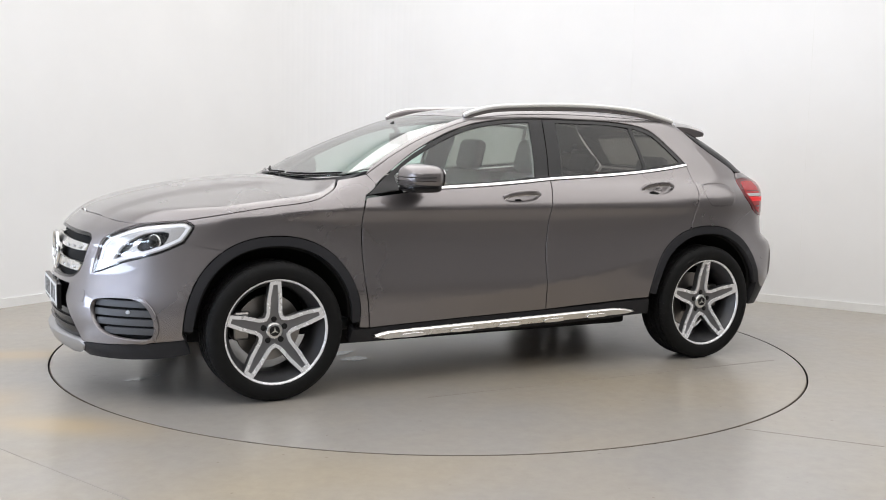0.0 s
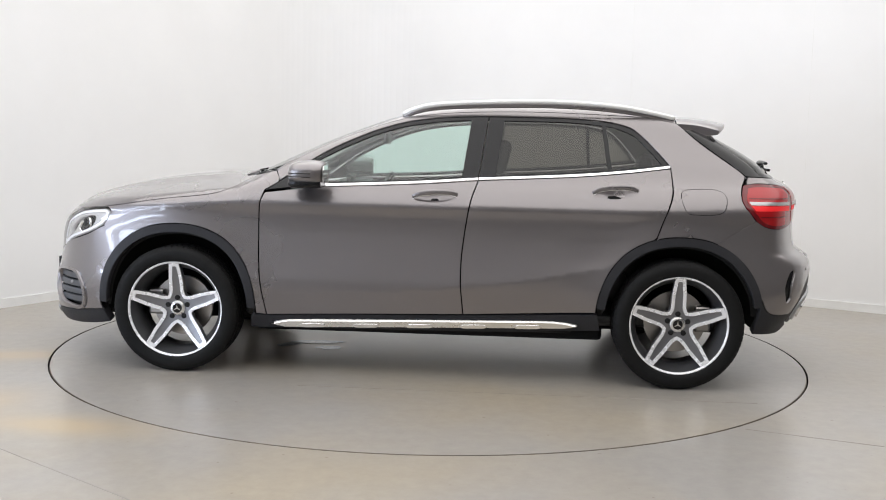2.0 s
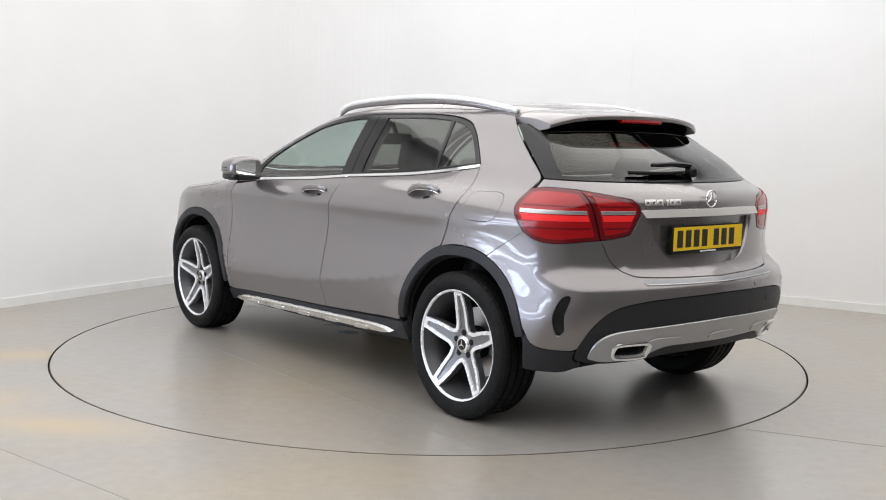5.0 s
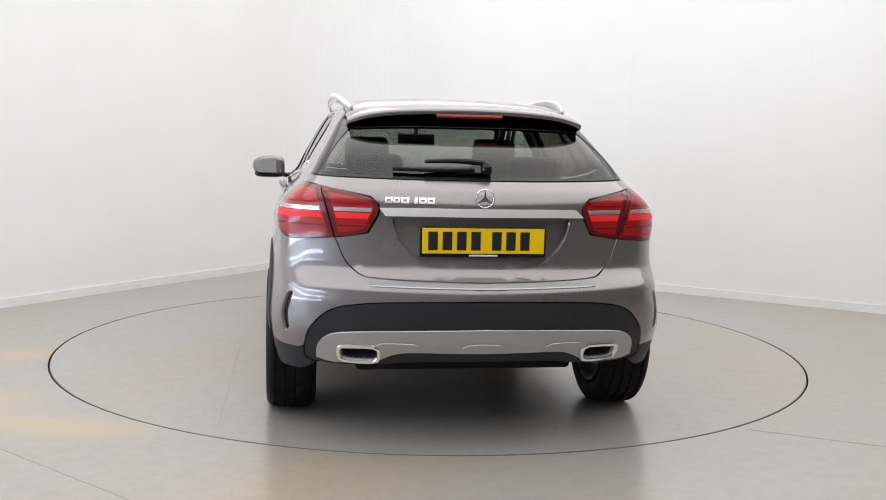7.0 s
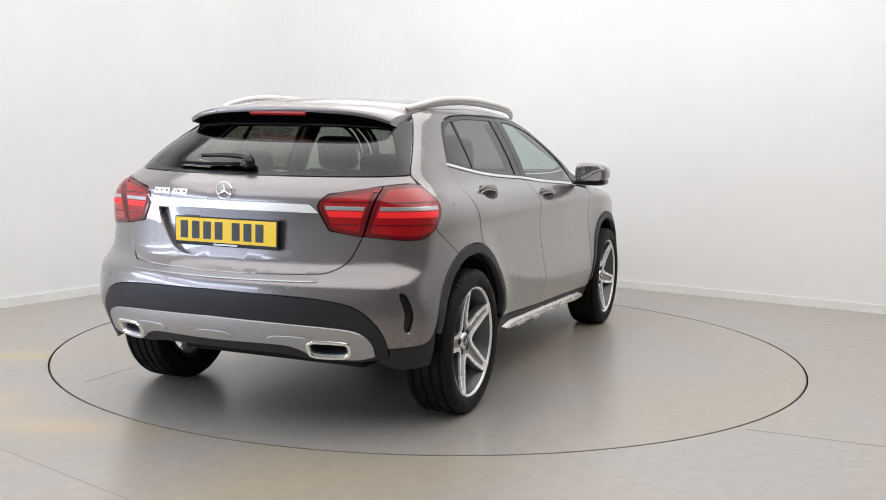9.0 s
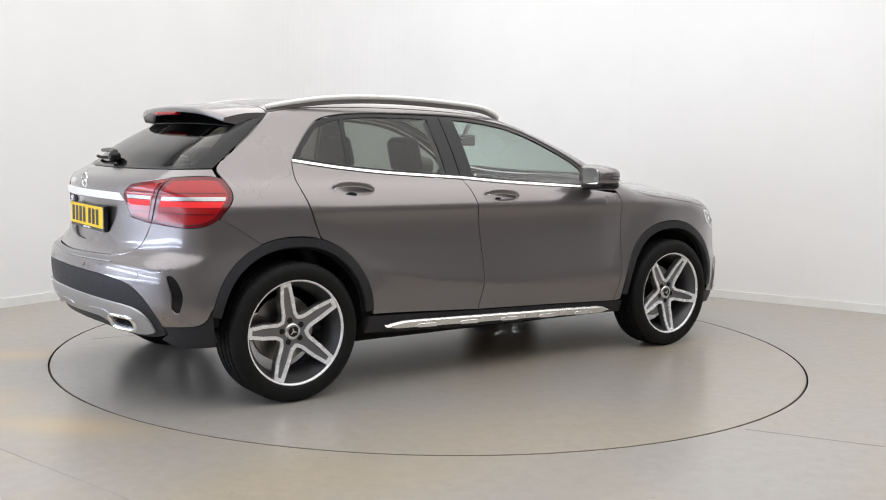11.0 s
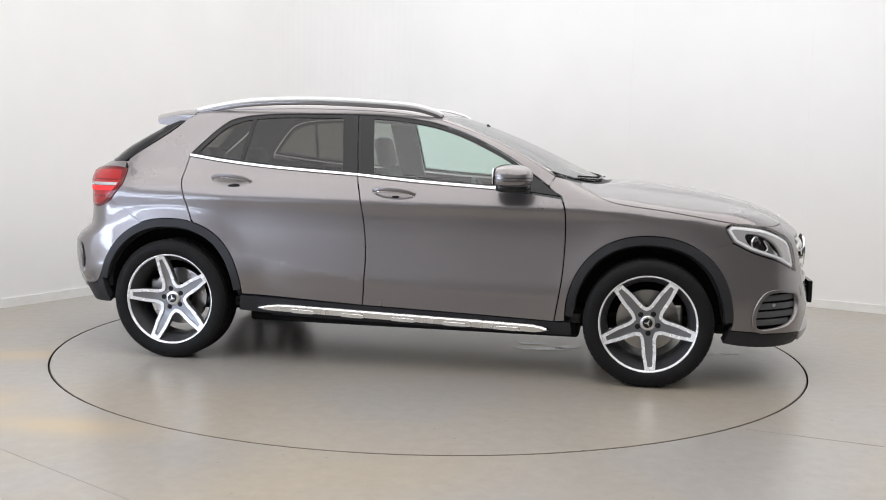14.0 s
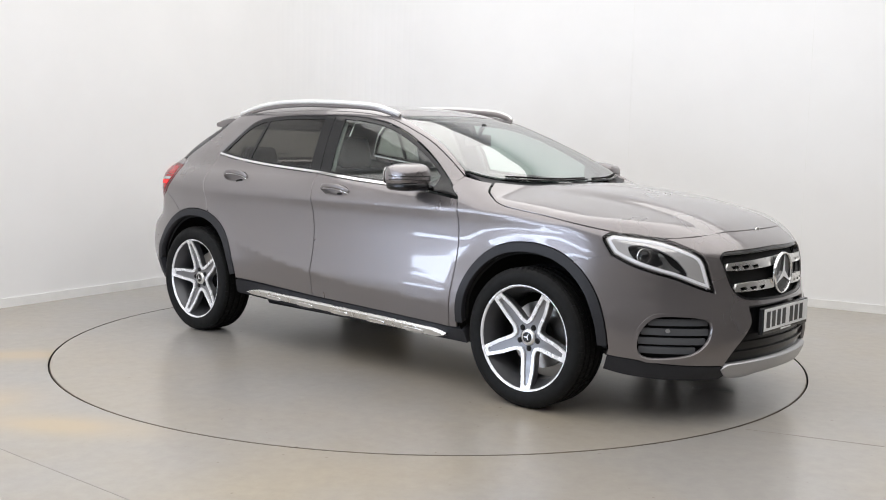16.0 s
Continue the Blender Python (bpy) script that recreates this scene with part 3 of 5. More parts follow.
def tube(name, pts, radius, material, parent, label="", flat=1.0, segments=10, taper=None):
    """A round or flattened bar along a smooth line of points."""
    q = [np.array(p, float) for p in pts]
    line = []
    for i in range(len(q) - 1):
        z = q[i - 1] if i else 2 * q[i] - q[i + 1]
        c = q[i + 2] if i + 2 < len(q) else 2 * q[i + 1] - q[i]
        a, b = q[i], q[i + 1]
        for k in range(6):
            t = k / 6
            line.append(0.5 * (2 * a + (b - z) * t + (2 * z - 5 * a + 4 * b - c) * t * t + (3 * a - z - 3 * b + c) * t**3))
    line.append(q[-1])
    verts, faces, m = [], [], segments
    for i, p in enumerate(line):
        t = line[min(i + 1, len(line) - 1)] - line[max(i - 1, 0)]
        t = t / (np.linalg.norm(t) + 1e-9)
        s = np.cross(t, (0, 0, 1.0))
        s = s / (np.linalg.norm(s) + 1e-9)
        w = np.cross(s, t)
        r = radius * (taper(i / (len(line) - 1)) if taper else 1.0)
        for k in range(m):
            a = k / m * math.tau
            verts.append(p + s * r * math.cos(a) + w * r * flat * math.sin(a))
    for i in range(len(line) - 1):
        for k in range(m):
            a, b = i * m + k, i * m + (k + 1) % m
            faces.append((a, b, b + m, a + m))
    faces += [tuple(range(m))[::-1], tuple(range(len(verts) - m, len(verts)))]
    return mesh_ob(name, verts, faces, material, parent, label, smooth=True)


def revolve(name, prof, axis_at, material, parent, label="", segments=64, sharp=False):
    """A turned part: (radius, y) pairs spun round a line parallel to y."""
    verts, faces, m = [], [], len(prof)
    cx, cz = axis_at
    for i in range(segments):
        c, s = math.cos(i / segments * math.tau), math.sin(i / segments * math.tau)
        verts += [(cx + r * c, y, cz + r * s) for r, y in prof]
    for i in range(segments):
        a, b = i * m, ((i + 1) % segments) * m
        faces += [(a + k, a + k + 1, b + k + 1, b + k) for k in range(m - 1)]
    bm = bmesh.new()
    vs = [bm.verts.new(v) for v in verts]
    for q in faces:
        bm.faces.new([vs[i] for i in q])
    bmesh.ops.remove_doubles(bm, verts=bm.verts[:], dist=1e-5)
    bmesh.ops.recalc_face_normals(bm, faces=bm.faces[:])
    ob = part(name, bm, material, parent, label, smooth=True)
    if sharp:
        ob.data.set_sharp_from_angle(angle=radians(35))
    return ob


def plate(name, o, holes, material, parent, lift, depth, at=(0, 0, 0), turn=0.0, sign=1, grid=0.03, label=""):
    """A flat-cut piece in the x-z plane, outward along sign*y; lift(r) is the outer face's y over the radius."""
    v, f, rings = sheet(np.asarray(o, float), [np.asarray(h, float) for h in holes], grid)
    c, s = math.cos(turn), math.sin(turn)
    r = np.hypot(v[:, 0], v[:, 1])
    y = np.array([lift(q) for q in r])
    q = np.stack([v[:, 0] * c - v[:, 1] * s, y, v[:, 0] * s + v[:, 1] * c], 1)
    verts = list(q)
    faces = [t[::-1] for t in f]
    for ring in rings:
        m, b = len(ring), len(verts)
        for a in ring:
            verts.append(q[a])
        for a in ring:
            verts.append(q[a] - (0, depth, 0))
        for i in range(m):
            faces.append((b + i, b + (i + 1) % m, b + m + (i + 1) % m, b + m + i))
    verts = np.array(verts) * (1, sign, 1) + np.array(at)
    bm = bmesh.new()
    vs = [bm.verts.new(w) for w in verts]
    for t in faces:
        bm.faces.new([vs[i] for i in t])
    if sign < 0:
        bmesh.ops.reverse_faces(bm, faces=bm.faces[:])
    ob = part(name, bm, material, parent, label)
    return ob
# ---- the car ----
car = tagged(new("car"), "grey metallic crossover car with five-spoke alloy wheels on the turntable", "car")
PAIR = (car, car)

SEAM = [S(x, z) for x, z in ((0.83, 1.105), (0.67, 1.197), (0.504, 1.278), (0.35, 1.338), (0.2, 1.388), (0.05, 1.421), (-0.2, 1.444),
                             (-0.6, 1.453), (-1.0, 1.443), (-1.2, 1.43), (-1.34, 1.408))]
DLO_TOP = [(0.80, 1.05), (0.724, 1.102), (0.56, 1.211), (0.351, 1.312), (0.179, 1.37), (0.065, 1.394), (-0.09, 1.413), (-0.32, 1.423),
           (-0.748, 1.42), (-1.01, 1.397), (-1.152, 1.341), (-1.261, 1.25), (-1.327, 1.172)]
BELT = [(0.87, 1.0), (0.70, 1.02), (0.537, 1.035), (0.058, 1.060), (-0.274, 1.086), (-0.734, 1.112), (-1.0, 1.135), (-1.327, 1.172)]
DOOR_FRONT = [S(0.853, 0.325), S(0.889, 0.565), S(0.899, 0.776), S(0.893, 0.924), (0.87, 1.0)]
B_CUT = [(-0.274, 1.086), (-0.233, 0.945), (-0.200, 0.71), (-0.196, 0.539), (-0.212, 0.36)]
DOOR_REAR = [(-1.327, 1.172), S(-1.302, 1.075), S(-1.272, 0.948), S(-1.213, 0.786)]
HATCH_CUT = [S(-1.34, 1.408), (-1.524, 1.334), (-1.63, 1.22), (-1.69, 1.135), (-1.655, 1.082)]
TAIL_FRONT = [(-1.655, 1.082), (-1.612, 1.03), (-1.604, 0.979), (-1.645, 0.900)]
HOOD_LINE = [S(0.96, 1.073), S(1.04, 1.018), S(1.165, 0.973), S(1.435, 0.939), (1.729, 0.886)]
LAMP_REAR = [(1.729, 0.886), (1.692, 0.862), (1.70, 0.83), (1.729, 0.780)]
RIM_R = 0.464


def on_arch(cx, a):
    return arch_point(cx, RIM_R, a)


A_F, A_R = 57.5, 112.0
HANDLE_F = loop([(0.078, 0.984), (0.03, 1.012), (-0.06, 1.023), (-0.13, 1.017), (-0.168, 0.998), (-0.12, 0.968), (-0.04, 0.955), (0.04, 0.963)], 0.02)
HANDLE_R = HANDLE_F + (-0.953, 0.042)
FUEL = loop([(-1.335, 0.995), (-1.345, 1.04), (-1.385, 1.057), (-1.45, 1.06), (-1.52, 1.058), (-1.545, 1.035), (-1.535, 0.99), (-1.515, 0.945), (-1.475, 0.928), (-1.41, 0.926), (-1.355, 0.935)], 0.02)
# flank frame: sill post to roof edge and rear wing
wing_out = outline([SEAM, HATCH_CUT, TAIL_FRONT, [(-1.645, 0.900), on_arch(-1.35, A_R)], arch(-1.35, RIM_R, A_R, 73, 10),
                           DOOR_REAR[::-1], DLO_TOP[::-1], [(0.80, 1.05), SEAM[0]]])
panel("rear_wing", wing_out, PAINT, car, holes=[FUEL], grid=0.025, label="grey painted rear wing and roof side")
panel("rear_wing", wing_out, PAINT, car, mirror=True, grid=0.025, label="grey painted rear wing and roof side")
both("front_wing", outline([DOOR_FRONT, [(0.87, 1.0), (0.80, 1.05), SEAM[0]], [SEAM[0], S(0.96, 1.073)], HOOD_LINE, LAMP_REAR,
                            [(1.729, 0.780), on_arch(1.35, A_F)], arch(1.35, RIM_R, A_F, 181, 16), [on_arch(1.35, 181), S(0.853, 0.325)]]),
     PAINT, PAIR, grid=0.025, label="grey painted front wing")
LOW_BELT = [(u, z - 0.010) for u, z in BELT]
front_doors = both("front_door", outline([[(0.87, 0.99)] + LOW_BELT[1:4] + [(-0.274, 1.076)], [(-0.274, 1.076)] + B_CUT[1:], [B_CUT[-1], (0.3, 0.345), S(0.853, 0.325)],
                                          DOOR_FRONT[:-1] + [(0.87, 0.99)]]), PAINT, PAIR, holes=[HANDLE_F], grid=0.02)
rear_doors = both("rear_door", outline([LOW_BELT[4:7] + [(-1.327, 1.162)], [(-1.327, 1.162)] + DOOR_REAR[1:], arch(-1.35, RIM_R, 73, 5, 12),
                                        [on_arch(-1.35, 5), B_CUT[-1]], B_CUT[::-1][:-1] + [(-0.274, 1.076)]]), PAINT, PAIR, holes=[HANDLE_R], grid=0.02)

# roof with the windscreen pillars, windscreen, bonnet
seam3 = on_band(np.array(outline([SEAM], 0.04)))
seam_xy = [(q[0], q[1]) for q in seam3] + [tuple(on_band(np.array([SEAM[-1]]))[0][:2])]


def seam_y(x):
    return float(np.interp(-x, [-q[0] for q in seam_xy], [q[1] for q in seam_xy]))


GLASS_EDGE = [(x, seam_y(x) - w) for x, w in ((0.80, 0.016), (0.66, 0.03), (0.5, 0.04), (0.35, 0.045), (0.22, 0.05), (0.13, 0.06))]
HEADER = [(0.13, seam_y(0.13) - 0.06), (0.165, 0.40), (0.19, 0.2), (0.2, 0.0)]


def two_sided(pts):
    return pts + [(x, -y) for x, y in reversed(pts[:-1])]


tail_edge = [(-1.34, seam_y(-1.34)), (-1.352, 0.35), (-1.36, 0.0)]
roof_out = outline([seam_xy[::-1], [seam_xy[0], GLASS_EDGE[0]], GLASS_EDGE, two_sided(HEADER),
                    [(x, -y) for x, y in GLASS_EDGE[::-1]], [(GLASS_EDGE[0][0], -GLASS_EDGE[0][1]), (seam_xy[0][0], -seam_xy[0][1])],
                    [(x, -y) for x, y in seam_xy], two_sided(tail_edge)[::-1]], 0.03)
panel("roof", roof_out, PAINT, car, on_top, gap=0.0008, label="grey painted roof with windscreen pillars")
WS_BASE = [(0.80, seam_y(0.80) - 0.016), (0.90, 0.62), (1.0, 0.45), (1.05, 0.25), (1.065, 0.0)]
ws_out = outline([GLASS_EDGE[::-1], two_sided(WS_BASE), [(x, -y) for x, y in GLASS_EDGE], two_sided(HEADER)[::-1]], 0.03)
windscreen = panel("windscreen", ws_out, SCREEN, car, on_top, d=-0.002, depth=0.003, gap=0.003, label="clear green-tinted windscreen")
ws_in = inset(ws_out, 0.03)
panel("windscreen_border", ws_out, BLACK, windscreen, on_top, d=-0.007, depth=0.0, gap=0.0, holes=[ws_in], label="black ceramic edge band")
COWL = [(0.86, 0.69), (0.97, 0.66), (1.06, 0.45), (1.115, 0.25), (1.13, 0.0)]
panel("scuttle", outline([[WS_BASE[0], (0.86, 0.69)], two_sided(COWL), [(0.86, -0.69), (WS_BASE[0][0], -WS_BASE[0][1])], two_sided(WS_BASE)[::-1]], 0.03),
      PLASTIC, car, on_top, d=-0.012, label="black plastic scuttle panel")
hood_xy = [tuple(q[:2]) for q in on_band(np.vstack([outline([HOOD_LINE], 0.02), [HOOD_LINE[-1]]]))]
HOOD_NOSE = [(1.80, 0.765), (1.95, 0.655), (2.03, 0.52), (2.085, 0.30), (2.108, 0.0)]
hood_out = outline([two_sided([hood_xy[0]] + COWL[2:]), [(x, -y) for x, y in hood_xy], [(hood_xy[-1][0], -hood_xy[-1][1])] + [(x, -y) for x, y in HOOD_NOSE[:-1]] + HOOD_NOSE[::-1] + [hood_xy[-1]],
                    hood_xy[::-1]], 0.03)
panel("bonnet", hood_out, PAINT, car, on_top, gap=0.0012, grid=0.03, label="grey painted bonnet with two raised creases")

# nose
LAMP_IN = [(1.925, 0.862), (2.0, 0.833), (2.083, 0.785), (2.112, 0.70), (2.132, 0.617)]
LAMP_LOW = [(2.132, 0.617), (2.07, 0.637), (1.966, 0.682), (1.90, 0.703), (1.81, 0.736), (1.729, 0.780)]
LAMP_TOP = [(1.729, 0.886), (1.80, 0.880), (1.87, 0.872), (1.925, 0.862)]
hood_nose_band = [(band_u(q[0], q[1]), q[2]) for q in on_top(np.array(HOOD_NOSE[1:]))]
FRONT_LIP = [on_arch(1.35, 0.5), (1.72, 0.322), (1.827, 0.306), (1.952, 0.290), (2.168, 0.279)]
LOWER_HOLE = [(2.168, 0.279), (2.215, 0.351), (2.305, 0.462), (2.298, 0.543), (2.36, 0.548), (U_F, 0.545)]
nose_half = [[(U_F, hood_nose_band[-1][1])] + hood_nose_band[::-1][1:], [hood_nose_band[0], LAMP_IN[0]], LAMP_IN, LAMP_LOW, [(1.729, 0.780), on_arch(1.35, A_F)],
             arch(1.35, RIM_R, A_F, 0.5, 8), FRONT_LIP, LOWER_HOLE[:4], [(2.298, 0.543), (U_F, 0.548)]]
mirrored = [half_front(r) for r in reversed(nose_half)]
GRILLE = [(2.155, 0.775), (2.175, 0.797), (2.25, 0.806), (U_F, 0.814)]
GRILLE_LOW = [(U_F, 0.562), (2.34, 0.570), (2.25, 0.592), (2.20, 0.65), (2.155, 0.775)]
grille_out = outline([GRILLE, half_front(GRILLE), half_front(GRILLE_LOW), GRILLE_LOW], 0.02)
INTAKE = loop([(1.838, 0.352), (1.838, 0.42), (1.868, 0.482), (1.92, 0.512), (2.06, 0.505), (2.108, 0.478), (2.10, 0.41), (2.055, 0.352), (1.99, 0.326), (1.875, 0.318)], 0.02)
intake_right = INTAKE * (-1, 1) + (2 * U_F, 0)
bumper_front = panel("front_bumper", outline(nose_half + mirrored, 0.02), PAINT, car, holes=[grille_out, INTAKE, intake_right], depth=0.016, grid=0.03,
                     label="grey painted front bumper with grille and side intakes")

# tail
HATCH_LOW = [(-1.910, 0.872), (-1.952, 0.776), (-2.01, 0.728), (-2.10, 0.712), (U_R, 0.703)]
TAIL_LOW = [(-1.645, 0.900), (-1.68, 0.872), (-1.75, 0.857), (-1.910, 0.872)]
BLACK_TOP = [(-1.826, 0.36), (-1.834, 0.415), (-1.877, 0.51), (-1.946, 0.586), (-2.051, 0.617), (-2.2, 0.629), (U_R, 0.634)]
SIDE_BLACK = [on_arch(-1.35, 163), (-1.70, 0.418), (-1.834, 0.404)]
tail_half = [[(U_R, 0.703)] + HATCH_LOW[::-1][1:], TAIL_LOW[::-1], [(-1.645, 0.900), on_arch(-1.35, A_R)], arch(-1.35, RIM_R, A_R, 163, 8), SIDE_BLACK, BLACK_TOP[1:]]
SLOT = loop([(-1.768, 0.47), (-1.752, 0.55), (-1.778, 0.632), (-1.808, 0.64), (-1.79, 0.56), (-1.79, 0.49)], 0.012)
slot_right = SLOT * (-1, 1) + (2 * U_R, 0)
bumper_rear = panel("rear_bumper", outline(tail_half + [half_rear(r) for r in reversed(tail_half)], 0.02), PAINT, car, holes=[SLOT, slot_right], gap=0.001, depth=0.016, grid=0.03,
                    label="grey painted rear bumper")
for seam_a, seam_b in (((-1.645, 0.900), on_arch(-1.35, A_R)), ((1.729, 0.780), on_arch(1.35, A_F))):
    run = np.array(seam_b) - np.array(seam_a)
    side = np.array((-run[1], run[0])) / np.linalg.norm(run) * 0.009
    ends = [tuple(np.array(seam_a) + run * 0.04 - side), tuple(np.array(seam_b) - run * 0.02 - side), tuple(np.array(seam_b) - run * 0.02 + side), tuple(np.array(seam_a) + run * 0.04 + side)]
    both("seam_flange", outline([[ends[k], ends[(k + 1) % 4]] for k in range(4)]), PAINT, PAIR, d=-0.0045, gap=0, depth=0.0, grid=0.03)
GLASS_LOW = [(-1.70, 1.128), (-1.9, 1.121), (-2.15, 1.117), (U_R, 1.116)]
RECESS = [(-2.108, 0.962), (-2.128, 0.88), (-2.195, 0.79), (-2.29, 0.758), (U_R, 0.752)]
recess_out = outline([RECESS, half_rear(RECESS), [(2 * U_R + 2.108, 0.962), (-2.108, 0.962)]], 0.02)
hatch = panel("tailgate", outline([HATCH_LOW[::-1], [HATCH_LOW[0], (-2.026, 0.896)], [(-2.026, 0.896), (-2.066, 0.996), (-2.03, 1.046)], [(-2.03, 1.046), (-1.838, 1.083)],
                                   [(-1.838, 1.083), (-1.74, 1.092), (-1.672, 1.086)], [(-1.672, 1.086), (-1.70, 1.128)], GLASS_LOW]
                                  + [half_rear(r) for r in reversed([HATCH_LOW[::-1], [HATCH_LOW[0], (-2.026, 0.896)], [(-2.026, 0.896), (-2.066, 0.996), (-2.03, 1.046)],
                                                                     [(-2.03, 1.046), (-1.838, 1.083)], [(-1.838, 1.083), (-1.74, 1.092), (-1.672, 1.086)], [(-1.672, 1.086), (-1.70, 1.128)], GLASS_LOW])], 0.02),
              PAINT, car, holes=[recess_out], depth=0.028, grid=0.03, label="grey painted tailgate")
panel("number_plate_recess", recess_out, PAINT, hatch, d=-0.03, gap=-0.001, depth=0.0, grid=0.03)
# rear screen: black surround with a dark pane
RS_SIDE = [(-1.70, 1.128), (-1.636, 1.22), (-1.53, 1.334), (-1.49, 1.372)]
RS_TOP = [(-1.49, 1.372), (-1.75, 1.385), (-2.1, 1.39), (U_R, 1.392)]
rs_half = [RS_SIDE, RS_TOP]
rs_out = outline([GLASS_LOW[::-1]] + rs_half + [half_rear(r) for r in reversed([GLASS_LOW[::-1]] + rs_half)], 0.02)
PANE = [(-1.775, 1.142), (-1.72, 1.25), (-1.69, 1.335)]
pane_half = [[(U_R, 1.130), (-2.1, 1.131), (-1.775, 1.142)], PANE, [(-1.69, 1.335), (-2.0, 1.345), (U_R, 1.347)]]
pane_out = outline(pane_half + [half_rear(r) for r in reversed(pane_half)], 0.02)
surround = panel("rear_screen_surround", rs_out, BLACK, hatch, d=-0.002, holes=[pane_out], label="gloss black rear screen surround")
rear_screen = panel("rear_screen", pane_out, PRIVACY, hatch, d=-0.004, gap=0.0, depth=0.003, label="dark tinted rear window")
# ---- black lower trim ----
for cx, a0, a1, low0, low1 in ((1.35, 2, 178, 0.305, 0.318), (-1.35, 8, 168, 0.40, 0.36)):
    inner_r = 0.417
    outer = arch(cx, RIM_R - 0.001, a0, a1, 22)
    inner = arch(cx, inner_r, a1, a0, 22)
    both("wheel_arch_trim", outline([outer, [outer[-1], inner[0]], inner, [inner[-1], outer[0]]], 0.025), PLASTIC, PAIR, d=0.007, gap=0.001, depth=0.035, grid=0.03,
         label="dark grey plastic wheel arch trim")
sill_top = [S(0.945, 0.315), (0.853, 0.3215), (0.3, 0.3415), (-0.212, 0.3565), S(-0.925, 0.385)]
sill_out = outline([sill_top, [S(-0.925, 0.385), S(-0.945, 0.29)], [S(-0.945, 0.29), (-0.4, 0.262), (0.4, 0.250), S(0.95, 0.243)], [S(0.95, 0.243), S(0.945, 0.315)]], 0.03)
sills = both("sill", sill_out, PLASTIC, PAIR, d=-0.006, depth=0.06, label="dark grey plastic sill")
STEP_OUT = outline([[(0.832, 0.282), (0.76, 0.299), (0.66, 0.306), (0.04, 0.324), (-0.6, 0.341), (-0.74, 0.338), (-0.826, 0.323)],
                    [(-0.826, 0.323), (-0.76, 0.309), (-0.6, 0.303), (0.04, 0.286), (0.68, 0.266), (0.77, 0.268), (0.832, 0.282)]], 0.02)
for i, s in enumerate(sills):
    board = panel("side_step", STEP_OUT, SATIN, s, d=0.022, depth=0.05, mirror=bool(i), label="brushed aluminium side step")
    for k in range(5):
        x = 0.60 - 0.29 * k
        z = 0.2835 - 0.027 * (x - 0.04) + 0.013
        pad = loop([(x + 0.075, z - 0.005), (x + 0.06, z + 0.008), (x - 0.06, z + 0.011), (x - 0.075, z - 0.001), (x - 0.055, z - 0.007), (x + 0.055, z - 0.010)], 0.015)
        panel("step_pad", pad, CHROME, s, d=0.026, gap=0, depth=0.006, mirror=bool(i), grid=0.02)
# chin of the front bumper, skid plates and rear diffuser
LIP_LOW = [S(1.742, 0.242), (1.80, 0.224), (1.95, 0.209), (2.17, 0.203)]
chin_half = [FRONT_LIP, [FRONT_LIP[-1], (2.21, 0.235)], [(2.21, 0.235), (2.17, 0.215)], LIP_LOW[::-1], [LIP_LOW[0], FRONT_LIP[0]]]
both("front_chin", outline(chin_half, 0.02), PLASTIC, PAIR, d=-0.004, depth=0.05, label="dark grey plastic bumper chin")
lower_half = LOWER_HOLE
mesh_out = outline([[(2.168, 0.279), (U_F, 0.29)], [(U_F, 0.29)] + half_front([(2.168, 0.279), (2.4, 0.288)])[:-1] + [(2 * U_F - 2.168, 0.279)], [(2 * U_F - u, z) for u, z in lower_half[:4]],
                    [(2 * U_F - lower_half[3][0], 0.543), lower_half[3]], lower_half[:4][::-1]], 0.02)
panel("lower_grille", mesh_out, BLACK, car, d=-0.03, depth=0.0, gap=-0.004, label="black lower grille")
for k in range(3):
    z = 0.335 + 0.045 * k
    u = 2.225 + 0.035 * k
    panel("lower_grille_slat", outline([[(u, z - 0.006), (U_F, z - 0.004), (2 * U_F - u, z - 0.006)], [(2 * U_F - u, z - 0.006), (2 * U_F - u, z + 0.006)],
                                        [(2 * U_F - u, z + 0.006), (U_F, z + 0.008), (u, z + 0.006)], [(u, z + 0.006), (u, z - 0.006)]], 0.03), BLACK, car, d=-0.016, depth=0.012, grid=0.05)
SKID_F = [(2.155, 0.262), (2.18, 0.282), (2.22, 0.287), (2.38, 0.290), (U_F, 0.291)]
SKID_FL = [(2.155, 0.262), (2.19, 0.222), (2.28, 0.208), (2.38, 0.222), (U_F, 0.225)]
skid_front = panel("front_skid_plate", outline([SKID_F, half_front(SKID_F), [(2 * U_F - u, z) for u, z in SKID_FL], SKID_FL[::-1]], 0.02),
                   SILVER, car, d=0.004, depth=0.05, label="silver front skid plate")
BLACK_LOW = [(-1.826, 0.36), (-1.86, 0.345), (-1.94, 0.335), (-2.09, 0.345), (-2.19, 0.36), (U_R, 0.365)]
TIP = loop([(-1.95, 0.388), (-1.957, 0.430), (-1.985, 0.440), (-2.075, 0.443), (-2.093, 0.43), (-2.088, 0.385), (-2.065, 0.366), (-1.97, 0.366)], 0.015)
TIPS = [TIP, TIP * (-1, 1) + (2 * U_R, 0)]
BORES = [inset(q, 0.010) for q in TIPS]
diffuser = panel("rear_diffuser", outline([BLACK_TOP, half_rear(BLACK_TOP), [(2 * U_R - u, z) for u, z in BLACK_LOW], BLACK_LOW[::-1]], 0.02), PLASTIC, car, d=-0.004, depth=0.05, holes=BORES,
                 label="dark grey plastic rear diffuser")
